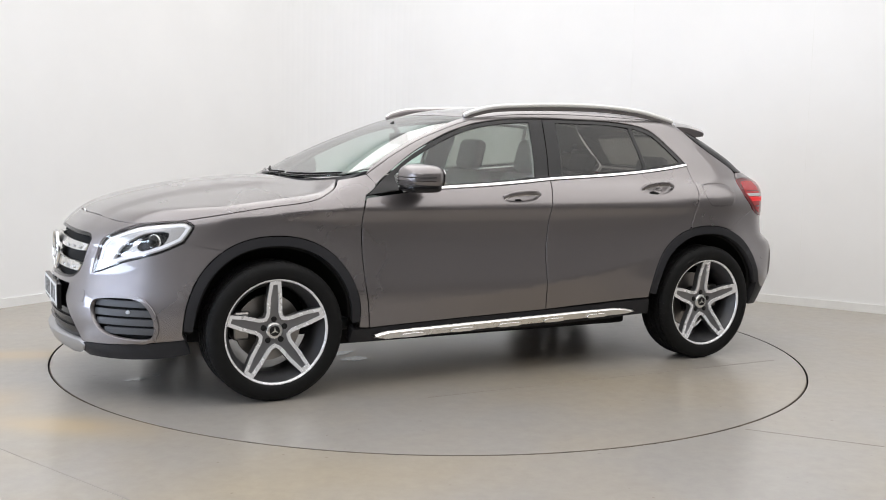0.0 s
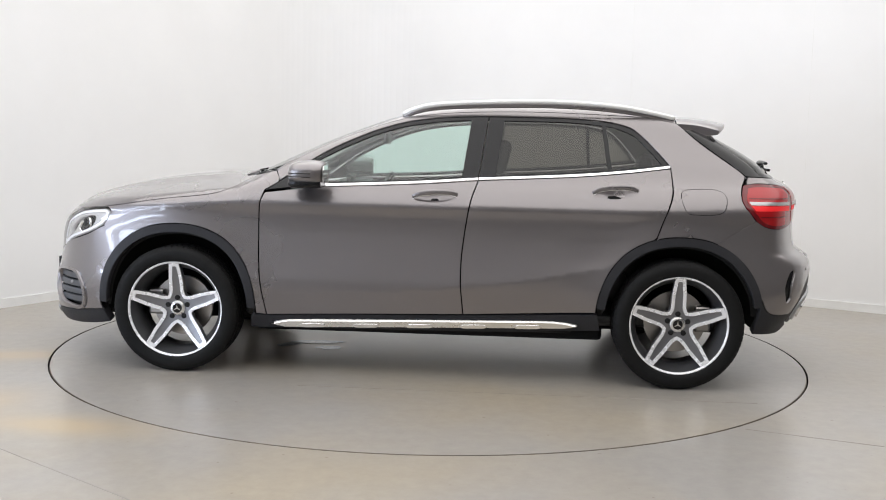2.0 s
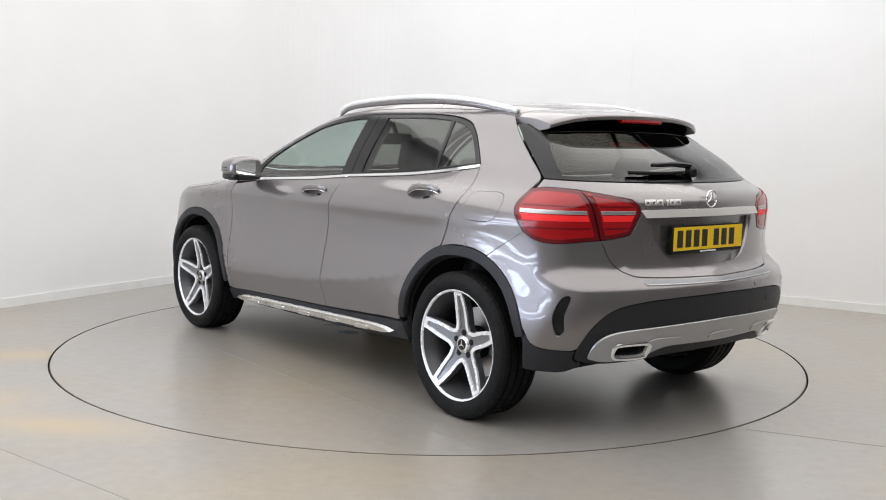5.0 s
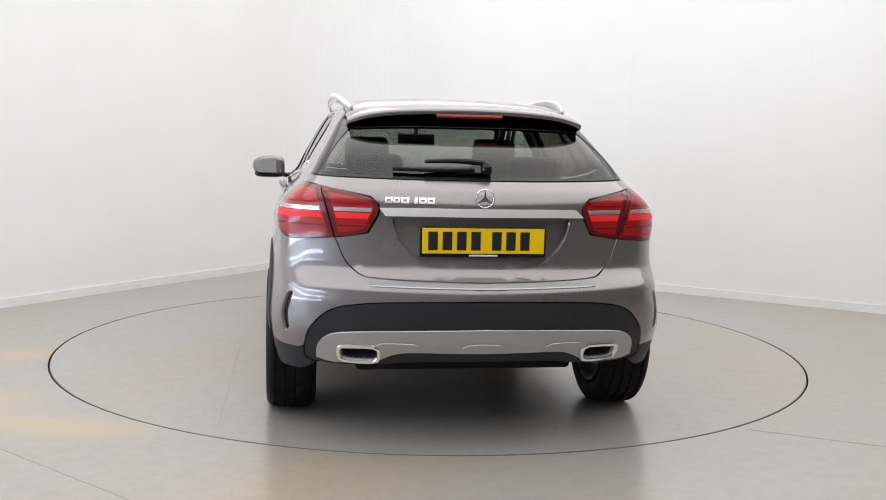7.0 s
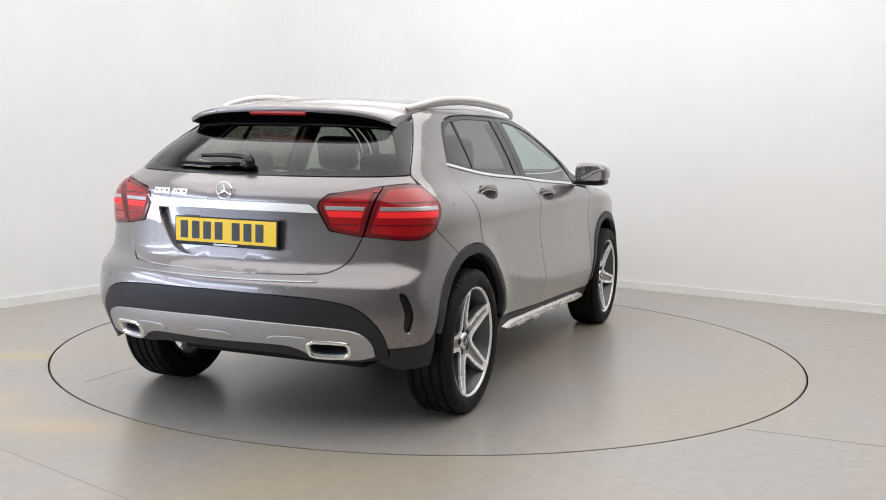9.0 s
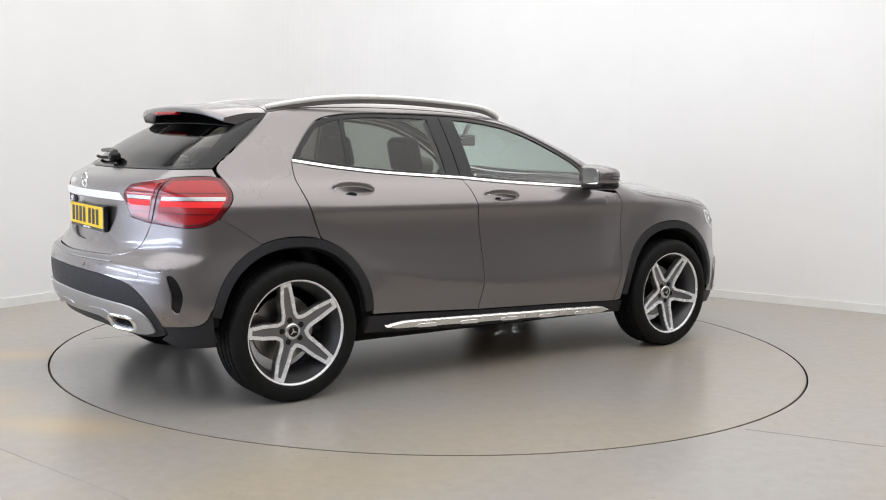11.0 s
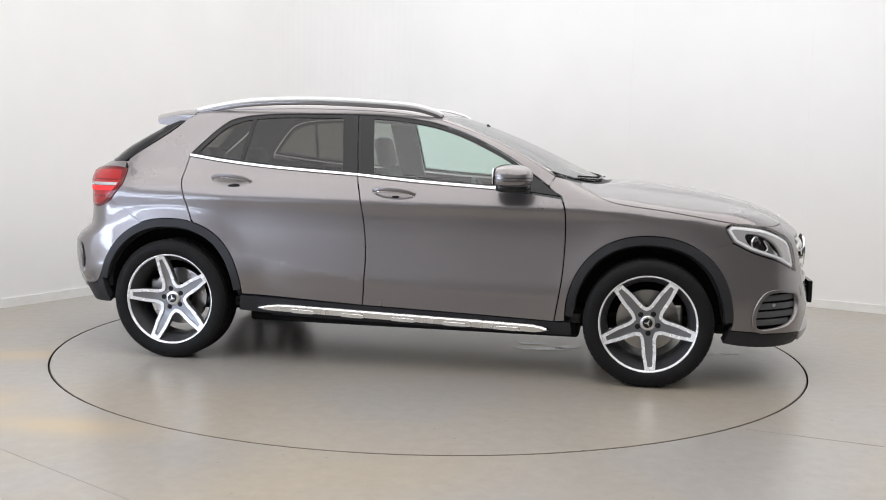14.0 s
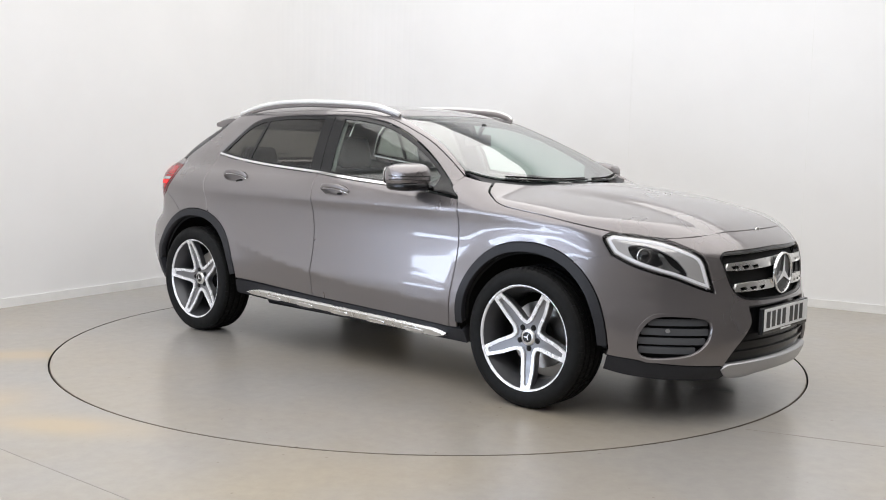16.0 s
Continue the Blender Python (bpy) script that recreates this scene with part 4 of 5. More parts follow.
CORNER_LOW = [S(-1.735, 0.30), (-1.72, 0.296), (-1.80, 0.300), (-1.86, 0.335)]
both("bumper_corner", outline([SIDE_BLACK + [(-1.834, 0.404)], [(-1.834, 0.404), (-1.826, 0.36), (-1.86, 0.335)], CORNER_LOW[::-1], [CORNER_LOW[0], SIDE_BLACK[0]]], 0.02), PLASTIC, PAIR, d=-0.003, depth=0.05,
     label="dark grey plastic bumper corner")
SKID_R = [(-1.868, 0.37), (-1.885, 0.43), (-1.925, 0.476), (-2.0, 0.498), (-2.2, 0.513), (U_R, 0.520)]
SKID_RL = [(-1.868, 0.37), (-1.93, 0.352), (-2.06, 0.362), (-2.13, 0.398), (-2.2, 0.412), (U_R, 0.410)]
rear_skid = panel("rear_skid_plate", outline([SKID_R, half_rear(SKID_R), [(2 * U_R - u, z) for u, z in SKID_RL], SKID_RL[::-1]], 0.02), SILVER, diffuser, d=0.008, depth=0.02, holes=BORES, label="silver rear skid plate")
for c in (-0.28, 0.0, 0.28):
    u = U_R + c
    panel("skid_rib", loop([(u - 0.075, 0.432), (u - 0.055, 0.455), (u + 0.055, 0.455), (u + 0.075, 0.432), (u + 0.05, 0.428), (u - 0.05, 0.428)], 0.02), SILVER, diffuser, d=0.013, gap=0, depth=0.008, grid=0.03)
for s in (1, -1):
    tip = TIPS[0 if s > 0 else 1]
    pipe = panel("exhaust_tip", tip, CHROME, diffuser, d=0.018, gap=0, depth=0.06, grid=0.03, holes=[inset(tip, 0.009)], label="polished chrome exhaust tip")
    panel("exhaust_bore", tip, GAP, pipe, d=-0.045, gap=0, depth=0.0, grid=0.03)
    panel("bumper_slot", (SLOT if s > 0 else slot_right), BLACK, bumper_rear, d=-0.014, gap=-0.002, depth=0.0, grid=0.02)
panel("tow_eye_cover", outline([[(-2.72, 0.555), (-2.72, 0.588)], [(-2.72, 0.588), (-2.775, 0.586)], [(-2.775, 0.586), (-2.775, 0.553)], [(-2.775, 0.553), (-2.72, 0.555)]]), PLASTIC, diffuser, d=-0.002, depth=0.004, grid=0.03)
STEP_R = [(-2.055, 0.692), (-2.06, 0.703), (-2.12, 0.7045), (U_R, 0.700)]
STEP_RL = [(-2.055, 0.692), (-2.12, 0.688), (U_R, 0.683)]
panel("bumper_step", outline([STEP_R, half_rear(STEP_R), [(2 * U_R - u, z) for u, z in STEP_RL], STEP_RL[::-1]], 0.02), ALLOY, bumper_rear, d=0.001, gap=0.001, depth=0.01, label="dark metal loading step")
LINE_T, LINE_B = [(-2.06, 0.690), (-2.12, 0.6885), (U_R, 0.6845)], [(-2.06, 0.6865), (-2.12, 0.685), (U_R, 0.681)]
panel("step_edge", outline([LINE_T, half_rear(LINE_T), [(2 * U_R - u, z) for u, z in LINE_B], LINE_B[::-1]], 0.03), SILVER, bumper_rear, d=0.002, gap=0, depth=0.006, label="thin bright step edge")

# ---- dark structure behind the panel gaps, wheel housings and floor pan ----
shell_half = [[(U_R, 0.36), (-1.9, 0.34), on_arch(-1.35, 175)], arch(-1.35, 0.405, 175, 5, 16), [S(-0.95, 0.37), S(0.94, 0.30)], arch(1.35, 0.405, 175, 2, 16),
              [S(1.75, 0.33), (2.0, 0.29), (U_F, 0.28)], [(U_F, 0.28), (U_F, 0.85)], [(U_F, 0.85), (1.93, 0.84), (1.74, 0.86), (1.3, 0.91), (0.9, 0.985)], [(0.9, 0.985)] + [(u, z - 0.02) for u, z in BELT[2:]],
              [(-1.327, 1.152), (-1.62, 1.06), (-1.75, 1.07), (U_R, 1.09)], [(U_R, 1.09), (U_R, 0.36)]]
both("inner_shell", outline(shell_half, 0.04), GAP, PAIR, d=-0.04, gap=0, depth=0.0, grid=0.07, label="black inner body structure")
for cx in (1.35, -1.35):
    for s in (1, -1):
        prof = [(0.43, 0.87 * s), (0.43, 0.5 * s), (0.0, 0.5 * s)]
        ob = revolve("wheel_housing", prof, (cx, 0.36), GAP, car, "black wheel housing", 48)
        bm = bmesh.new()
        bm.from_mesh(ob.data)
        bmesh.ops.delete(bm, geom=[v for v in bm.verts if v.co.z < 0.27], context="VERTS")
        for v in bm.verts:
            if abs(v.co.y) > 0.8:
                v.co.y = float(np.sign(v.co.y)) * (float(side_width(np.array([v.co.x]), np.array([max(v.co.z, 0.3)]))[0]) - 0.012)
        bm.to_mesh(ob.data)
        bm.free()
part("floor_pan", box_bm(-0.98, 0.98, -0.58, 0.58, 0.19, 0.30, 0.02), GAP, car, "black underbody tray")
part("floor_pan_end", box_bm(-1.7, 1.95, -0.5, 0.5, 0.24, 0.31, 0.02), GAP, car, "black underbody tray")
part("floor_pan_side", box_bm(-0.80, 0.84, -0.74, 0.74, 0.252, 0.30, 0.02), GAP, car, "black underbody tray")
tube("exhaust_pipe", [(0.6, 0.12, 0.225), (-0.6, 0.12, 0.225), (-1.1, 0.3, 0.24), (-1.7, 0.45, 0.33), (-1.98, 0.5, 0.40)], 0.03, DISC, car, "dull steel exhaust pipe")
tube("rear_axle_beam", [(-1.35, -0.7, 0.3), (-1.30, 0.0, 0.22), (-1.35, 0.7, 0.3)], 0.04, GAP, car)
tube("front_axle_beam", [(1.35, -0.7, 0.3), (1.30, 0.0, 0.22), (1.35, 0.7, 0.3)], 0.04, GAP, car)
# ---- wheels ----
def star_outline(w_rim, w_hub, r_rim, fillet):
    """Five spokes: their edges, rounded where they meet near the hub."""
    pts = []
    for i in range(5):
        a = math.pi / 2 + i * math.tau / 5
        ax, ay = np.array((math.cos(a), math.sin(a))), np.array((-math.sin(a), math.cos(a)))
        pts += [ax * r_rim - ay * w_rim, ax * (r_rim + 0.003), ax * r_rim + ay * w_rim, ax * 0.165 + ay * (w_hub - 0.002), ax * 0.092 + ay * w_hub]
        b = a + math.pi / 5
        bx = np.array((math.cos(b), math.sin(b)))
        c = np.array((-math.sin(b), math.cos(b)))
        pts += [bx * (fillet + 0.004) - c * 0.009, bx * fillet, bx * (fillet + 0.004) + c * 0.009]
        n = a + math.tau / 5
        nx, ny = np.array((math.cos(n), math.sin(n))), np.array((-math.sin(n), math.cos(n)))
        pts += [nx * 0.092 - ny * w_hub, nx * 0.165 - ny * (w_hub - 0.002)]
    return np.array(pts)


def ring(r, n=64, c=(0, 0)):
    return np.array([(c[0] + r * math.cos(i / n * math.tau), c[1] + r * math.sin(i / n * math.tau)) for i in range(n)])


STAR = star_outline(0.027, 0.039, 0.247, 0.083)
STAR = outline([[tuple(STAR[k]), tuple(STAR[(k + 1) % len(STAR)])] for k in range(len(STAR))], 0.008)
STAR_IN = inset(STAR, 0.0175)


def build_wheel(x, s, spin):
    """One wheel on side s (1 left, -1 right), its spokes turned by spin degrees."""
    z, turn = 0.343, radians(spin)
    y0 = 0.845
    hub = revolve("wheel", [(0.0, s * (y0 - 0.11)), (0.075, s * (y0 - 0.11)), (0.085, s * (y0 - 0.06)), (0.07, s * (y0 - 0.025)), (0.0, s * (y0 - 0.025))], (x, z), GAP, car, "five-spoke alloy wheel with tyre", 32)
    o = s * 0.903
    i = s * 0.672
    prof = [(0.252, o - s * 0.022), (0.262, o - s * 0.010), (0.275, o - s * 0.004), (0.295, o - s * 0.001), (0.312, o - s * 0.003), (0.325, o - s * 0.009), (0.336, o - s * 0.020)]
    for k in range(4):
        g = o - s * (0.045 + 0.045 * k)
        prof += [(0.3405, g + s * 0.008), (0.3405, g + s * 0.0045), (0.334, g + s * 0.004), (0.334, g - s * 0.004), (0.3405, g - s * 0.0045)]
    prof += [(0.336, i + s * 0.02), (0.312, i + s * 0.003), (0.275, i + s * 0.004), (0.25, i + s * 0.02)]
    tyre = revolve("tyre", prof, (x, z), RUBBER, hub, "black road tyre with grooved tread", 72, True)
    # tread: five ribs of skewed blocks, the outer ones rounded over the shoulder
    verts, faces = [], []
    ribs = [(0.009, 0.033, 0.3255, 0.3432), (0.0525, 0.0825, 0.3425, 0.3432), (0.0975, 0.1275, 0.3425, 0.3432), (0.1425, 0.1725, 0.3425, 0.3432), (0.222, 0.1925, 0.3255, 0.3432)]
    for rib, (w0, w1, r0, r1) in enumerate(ribs):
        edge = abs(r0 - r1) > 0.005
        for k in range(68):
            a = (k + 0.5 * (rib % 2)) / 68 * math.tau
            b = len(verts)
            for da in (-0.0385, 0.0385):
                rows = ((r0, w0), (0.3375, w0 + (0.0105 if w1 > w0 else -0.0105)), (r1, w1), (0.331, w1)) if edge else ((0.331, w0), (r1, w0), (r1, w1), (0.331, w1))
                for j, (r, w) in enumerate(rows):
                    t = a + da + (0.022 * (j > 1) if not edge else 0.0)
                    verts.append((x + r * math.cos(t), o - s * w, z + r * math.sin(t)))
            quads = [(b, b + 1, b + 5, b + 4), (b + 1, b + 2, b + 6, b + 5), (b + 2, b + 3, b + 7, b + 6), (b, b + 3, b + 2, b + 1), (b + 4, b + 5, b + 6, b + 7)]
            faces += quads
    mesh_ob("tread", verts, faces, RUBBER, hub, "black blocked tyre tread")
    revolve("rim", [(0.252, o - s * 0.024), (0.263, o - s * 0.016), (0.266, o - s * 0.020), (0.2635, o - s * 0.013), (0.256, o - s * 0.012), (0.250, o - s * 0.019), (0.247, o - s * 0.03)], (x, z), MACHINED, hub, "bright machined rim edge", 72)
    revolve("barrel", [(0.249, o - s * 0.022), (0.240, o - s * 0.045), (0.225, o - s * 0.07), (0.215, o - s * 0.11), (0.215, i + s * 0.02), (0.24, i + s * 0.01)], (x, z), BARREL, hub, "dark grey rim barrel", 64)

    def lift(r):
        return y0 - 0.008 + 0.040 * min(r / 0.25, 1.0) ** 2

    plate("spokes", STAR, [], ALLOY, hub, lift, 0.035, (x, 0, z), turn, s, 0.012, "grey painted five-spoke face")
    plate("spoke_edge", STAR, [STAR_IN], MACHINED, hub, lambda r: lift(r) + 0.009, 0.011, (x, 0, z), turn, s, 0.02, "bright machined spoke edges")
    for k in range(5):
        a = turn + math.pi / 2 + k * math.tau / 5
        cx, cz = 0.056 * math.cos(a), 0.056 * math.sin(a)
        revolve("wheel_bolt", [(0.0, s * (y0 - 0.001)), (0.0125, s * (y0 - 0.001)), (0.0145, s * (y0 - 0.004)), (0.0145, s * (y0 - 0.02))], (x + cx, z + cz), GAP, hub, "", 12)
    cap = revolve("centre_cap", [(0.0, s * (y0 + 0.006)), (0.032, s * (y0 + 0.005)), (0.041, s * (y0 + 0.001)), (0.041, s * (y0 - 0.02))], (x, z), SATIN, hub, "silver centre cap", 32)
    plate("cap_emblem", ring(0.026, 28), [], BLACK, hub, lambda r: y0 + 0.0075, 0.004, (x, 0, z), 0, s, 0.02)
    plate("cap_emblem_bar", emblem(0.025), [], CHROME, hub, lambda r: y0 + 0.009, 0.003, (x, 0, z), turn, s, 0.01)
    revolve("brake_disc", [(0.05, s * (y0 - 0.10)), (0.165, s * (y0 - 0.10)), (0.165, s * (y0 - 0.125)), (0.05, s * (y0 - 0.125))], (x, z), DISC, hub, "ventilated steel brake disc", 48, True)
    cal = -1 if x > 0 else 1
    part("brake_caliper", box_bm(x - 0.185 if cal > 0 else x + 0.10, x - 0.10 if cal > 0 else x + 0.185, s * (y0 - 0.13) - 0.03, s * (y0 - 0.13) + 0.065, z - 0.05, z + 0.09, 0.012), DISC, hub, "dull grey brake caliper")
    return hub


def emblem(r):
    """A plain three-armed figure."""
    pts = []
    for k in range(3):
        a = math.pi / 2 + k * math.tau / 3
        pts += [(r * math.cos(a), r * math.sin(a)), (0.17 * r * math.cos(a + math.pi / 3), 0.17 * r * math.sin(a + math.pi / 3))]
    return np.array(pts)


build_wheel(1.35, 1, -1.5)
build_wheel(-1.35, 1, 0.0)
build_wheel(1.35, -1, -31.0)
build_wheel(-1.35, -1, 14.0)
# ---- side windows ----
FRAME_F = outline([[(0.87, 1.0), (0.80, 1.05)], DLO_TOP[:8], [(-0.32, 1.423), (-0.274, 1.086)], BELT[:5][::-1]], 0.02)
FRAME_R = outline([DLO_TOP[7:], BELT[4:][::-1], [(-0.274, 1.086), (-0.32, 1.423)]], 0.02)
PANE_F = outline([[(0.675, 1.040), (0.682, 1.098)], [(0.682, 1.098), (0.56, 1.186), (0.351, 1.289), (0.179, 1.349), (0.065, 1.373), (-0.09, 1.393), (-0.225, 1.401)],
                  [(-0.225, 1.401), (-0.185, 1.095)], [(-0.185, 1.095), (0.058, 1.074), (0.537, 1.049), (0.675, 1.040)]], 0.02)
PANE_R = outline([[(-0.405, 1.402), (-0.748, 1.400), (-0.935, 1.386)], [(-0.935, 1.386), (-0.962, 1.146)], [(-0.962, 1.146), (-0.734, 1.127), (-0.365, 1.105)], [(-0.365, 1.105), (-0.405, 1.402)]], 0.02)
PANE_Q = outline([[(-0.957, 1.383), (-1.02, 1.370), (-1.13, 1.322), (-1.228, 1.240), (-1.278, 1.184)], [(-1.278, 1.184), (-0.985, 1.149)], [(-0.985, 1.149), (-0.957, 1.383)]], 0.02)
STRIP_F = outline([[(0.66, 1.027), (0.537, 1.037), (0.058, 1.062), (-0.272, 1.088)], [(-0.272, 1.088), (-0.2715, 1.0765)], [(-0.2715, 1.0765), (0.058, 1.0505), (0.537, 1.0255), (0.66, 1.0155)], [(0.66, 1.0155), (0.66, 1.027)]], 0.03)
STRIP_R = outline([[(-0.276, 1.0885), (-0.734, 1.1145), (-1.0, 1.1375), (-1.325, 1.1745)], [(-1.325, 1.1745), (-1.322, 1.1625)], [(-1.322, 1.1625), (-1.0, 1.1255), (-0.734, 1.1025), (-0.275, 1.077)], [(-0.275, 1.077), (-0.276, 1.0885)]], 0.03)
for i in (0, 1):
    m = bool(i)
    fd, rd = front_doors[i], rear_doors[i]
    panel("window_frame", FRAME_F, BLACK, fd, d=-0.003, holes=[PANE_F], mirror=m, label="gloss black window frame")
    panel("window", PANE_F, GLASS, fd, d=-0.007, gap=-0.002, depth=0.0, mirror=m, label="clear green-tinted door window")
    panel("window_frame", FRAME_R, BLACK, rd, d=-0.003, holes=[PANE_R, PANE_Q], mirror=m, label="gloss black window frame")
    panel("window", PANE_R, PRIVACY, rd, d=-0.007, gap=-0.002, depth=0.0, mirror=m, label="dark privacy door window")
    panel("quarter_window", PANE_Q, PRIVACY, rd, d=-0.007, gap=-0.002, depth=0.0, mirror=m, label="dark privacy quarter window")
    panel("waist_strip", STRIP_F, CHROME, fd, d=0.005, gap=0, depth=0.008, mirror=m, label="bright metal waist strip")
    panel("waist_strip", STRIP_R, CHROME, rd, d=0.005, gap=0, depth=0.008, mirror=m, label="bright metal waist strip")
    for door, hole, du, dz in ((fd, HANDLE_F, 0.0, 0.0), (rd, HANDLE_R, -0.953, 0.042)):
        panel("handle_cup", hole, PAINT, door, d=-0.002, gap=-0.002, depth=0.0, mirror=m, grid=0.012,
              bulge=lambda v, du=du, dz=dz: -0.042 * np.clip(1 - ((v[:, 0] + 0.045 - du) / 0.125) ** 2 - ((v[:, 1] - 0.987 - dz) / 0.038) ** 2, 0, 1) ** 0.7)
        line = on_band(np.array([(0.072 + du, 0.985 + dz), (0.03 + du, 0.993 + dz), (-0.045 + du, 0.998 + dz), (-0.12 + du, 1.0 + dz), (-0.166 + du, 0.999 + dz)]))
        off = np.array([0.002, 0.020, 0.028, 0.024, 0.004])
        n = normals(line[:, 0], line[:, 1], line[:, 2])
        line = (line + n * off[:, None]) * (1, -1 if m else 1, 1)
        tube("handle", line, 0.0085, PAINT, door, "grey painted pull handle", flat=1.9, taper=lambda t: 0.45 + 0.55 * math.sin(math.pi * min(max(t, 0.05), 0.95)) ** 0.5)
        tube("handle_inlay", (line + (0, 0, -0.014)) , 0.004, CHROME, door, "bright handle inlay", taper=lambda t: 0.3 + 0.7 * math.sin(math.pi * min(max(t, 0.05), 0.95)))
panel("fuel_flap", FUEL, PAINT, car, gap=0.003, depth=0.01, grid=0.03, label="grey painted fuel flap")


# ---- door mirrors ----
def pillow(name, centre, radii, power, material, parent, label="", cut=None, shape=None):
    """A rounded block: a sphere squared off by a power."""
    verts, faces, nu, nv = [], [], 36, 20
    for j in range(nv + 1):
        b = -math.pi / 2 + math.pi * j / nv
        for i in range(nu):
            a = i / nu * math.tau
            q = [math.cos(b) * math.cos(a), math.cos(b) * math.sin(a), math.sin(b)]
            q = [math.copysign(abs(c) ** power, c) for c in q]
            if shape:
                q = shape(*q)
            if cut:
                q = cut(*q)
            verts.append(tuple(c + r * k for c, r, k in zip(centre, radii, q)))
    for j in range(nv):
        for i in range(nu):
            a, b = j * nu + i, j * nu + (i + 1) % nu
            faces.append((a, b, b + nu, a + nu))
    return mesh_ob(name, verts, faces, material, parent, label, smooth=True)


for s in (1, -1):
    cx, cy, cz = 0.613, s * 0.944, 1.097

    def taper_in(x, y, z, s=s):
        k = 1 - 0.16 * (y * s) - 0.10 * max(x, 0)
        return (x * (1 - 0.1 * (y * s)), y, z * k)

    cap = pillow("mirror", (cx, cy, cz), (0.105, 0.105, 0.066), 0.62, PAINT, car, "grey painted door mirror", cut=lambda x, y, z, s=s: taper_in(max(x, -0.86), y, max(z, -0.72)))
    pillow("mirror_foot", (cx + 0.005, cy - s * 0.005, cz - 0.05), (0.096, 0.100, 0.028), 0.6, BLACK, cap, "black lower mirror shell", shape=lambda x, y, z, s=s: (max(x, -0.85), y, min(z, 0.6)))
    tube("mirror_arm", [(0.655, s * 0.80, 1.035), (0.64, s * 0.84, 1.035), (0.62, s * 0.90, 1.045)], 0.026, BLACK, cap, "black mirror arm", flat=0.6)
    for line_name, z0, z1 in (("mirror_indicator", -0.02, 0.07), ("mirror_crease", -0.34, -0.27)):
        pillow(line_name, (cx, cy, cz), (0.1062, 0.1062, 0.066), 0.62, BLACK, cap, "dark line across the mirror shell", cut=lambda x, y, z, s=s, z0=z0, z1=z1: taper_in(max(x, -0.30), y, min(max(z, z0), z1)))
    glass_o = loop([(-0.075, -0.035), (-0.06, 0.043), (0.06, 0.04), (0.078, 0.02), (0.07, -0.038), (0.0, -0.042)], 0.02)
    face = plate("mirror_glass", glass_o, [], node_mat("mirror_silvering", (0.92, 0.92, 0.92), 0.0, 1.0) if s > 0 else bpy.data.materials["mirror_silvering"], cap, lambda r: 0.0, 0.004, (0, 0, 0), 0, 1, 0.03, "reflective mirror glass")
    face.matrix_basis = pose(cx - 0.0945, cy, cz, 0, 0, 90)

# ---- roof rails ----
for s in (1, -1):
    pts = [(0.16, 0.53, 1.425), (0.10, 0.555, 1.452), (-0.05, 0.575, 1.481), (-0.44, 0.582, 1.4985), (-0.75, 0.578, 1.4995), (-1.02, 0.563, 1.483), (-1.24, 0.536, 1.452), (-1.335, 0.518, 1.432)]
    rail = tube("roof_rail", [(x, s * y, z + 0.005 * ramp(-x, -0.1, 0.3) * ramp(x, -1.3, -1.0) + 0.001) for x, y, z in pts], 0.0085, RAIL, car, "satin aluminium roof rail", flat=1.5, segments=14)
    tube("rail_foot", [(x, s * (y - 0.006), z - 0.012) for x, y, z in pts], 0.008, PAINT, rail, "grey painted rail base", flat=2.2)

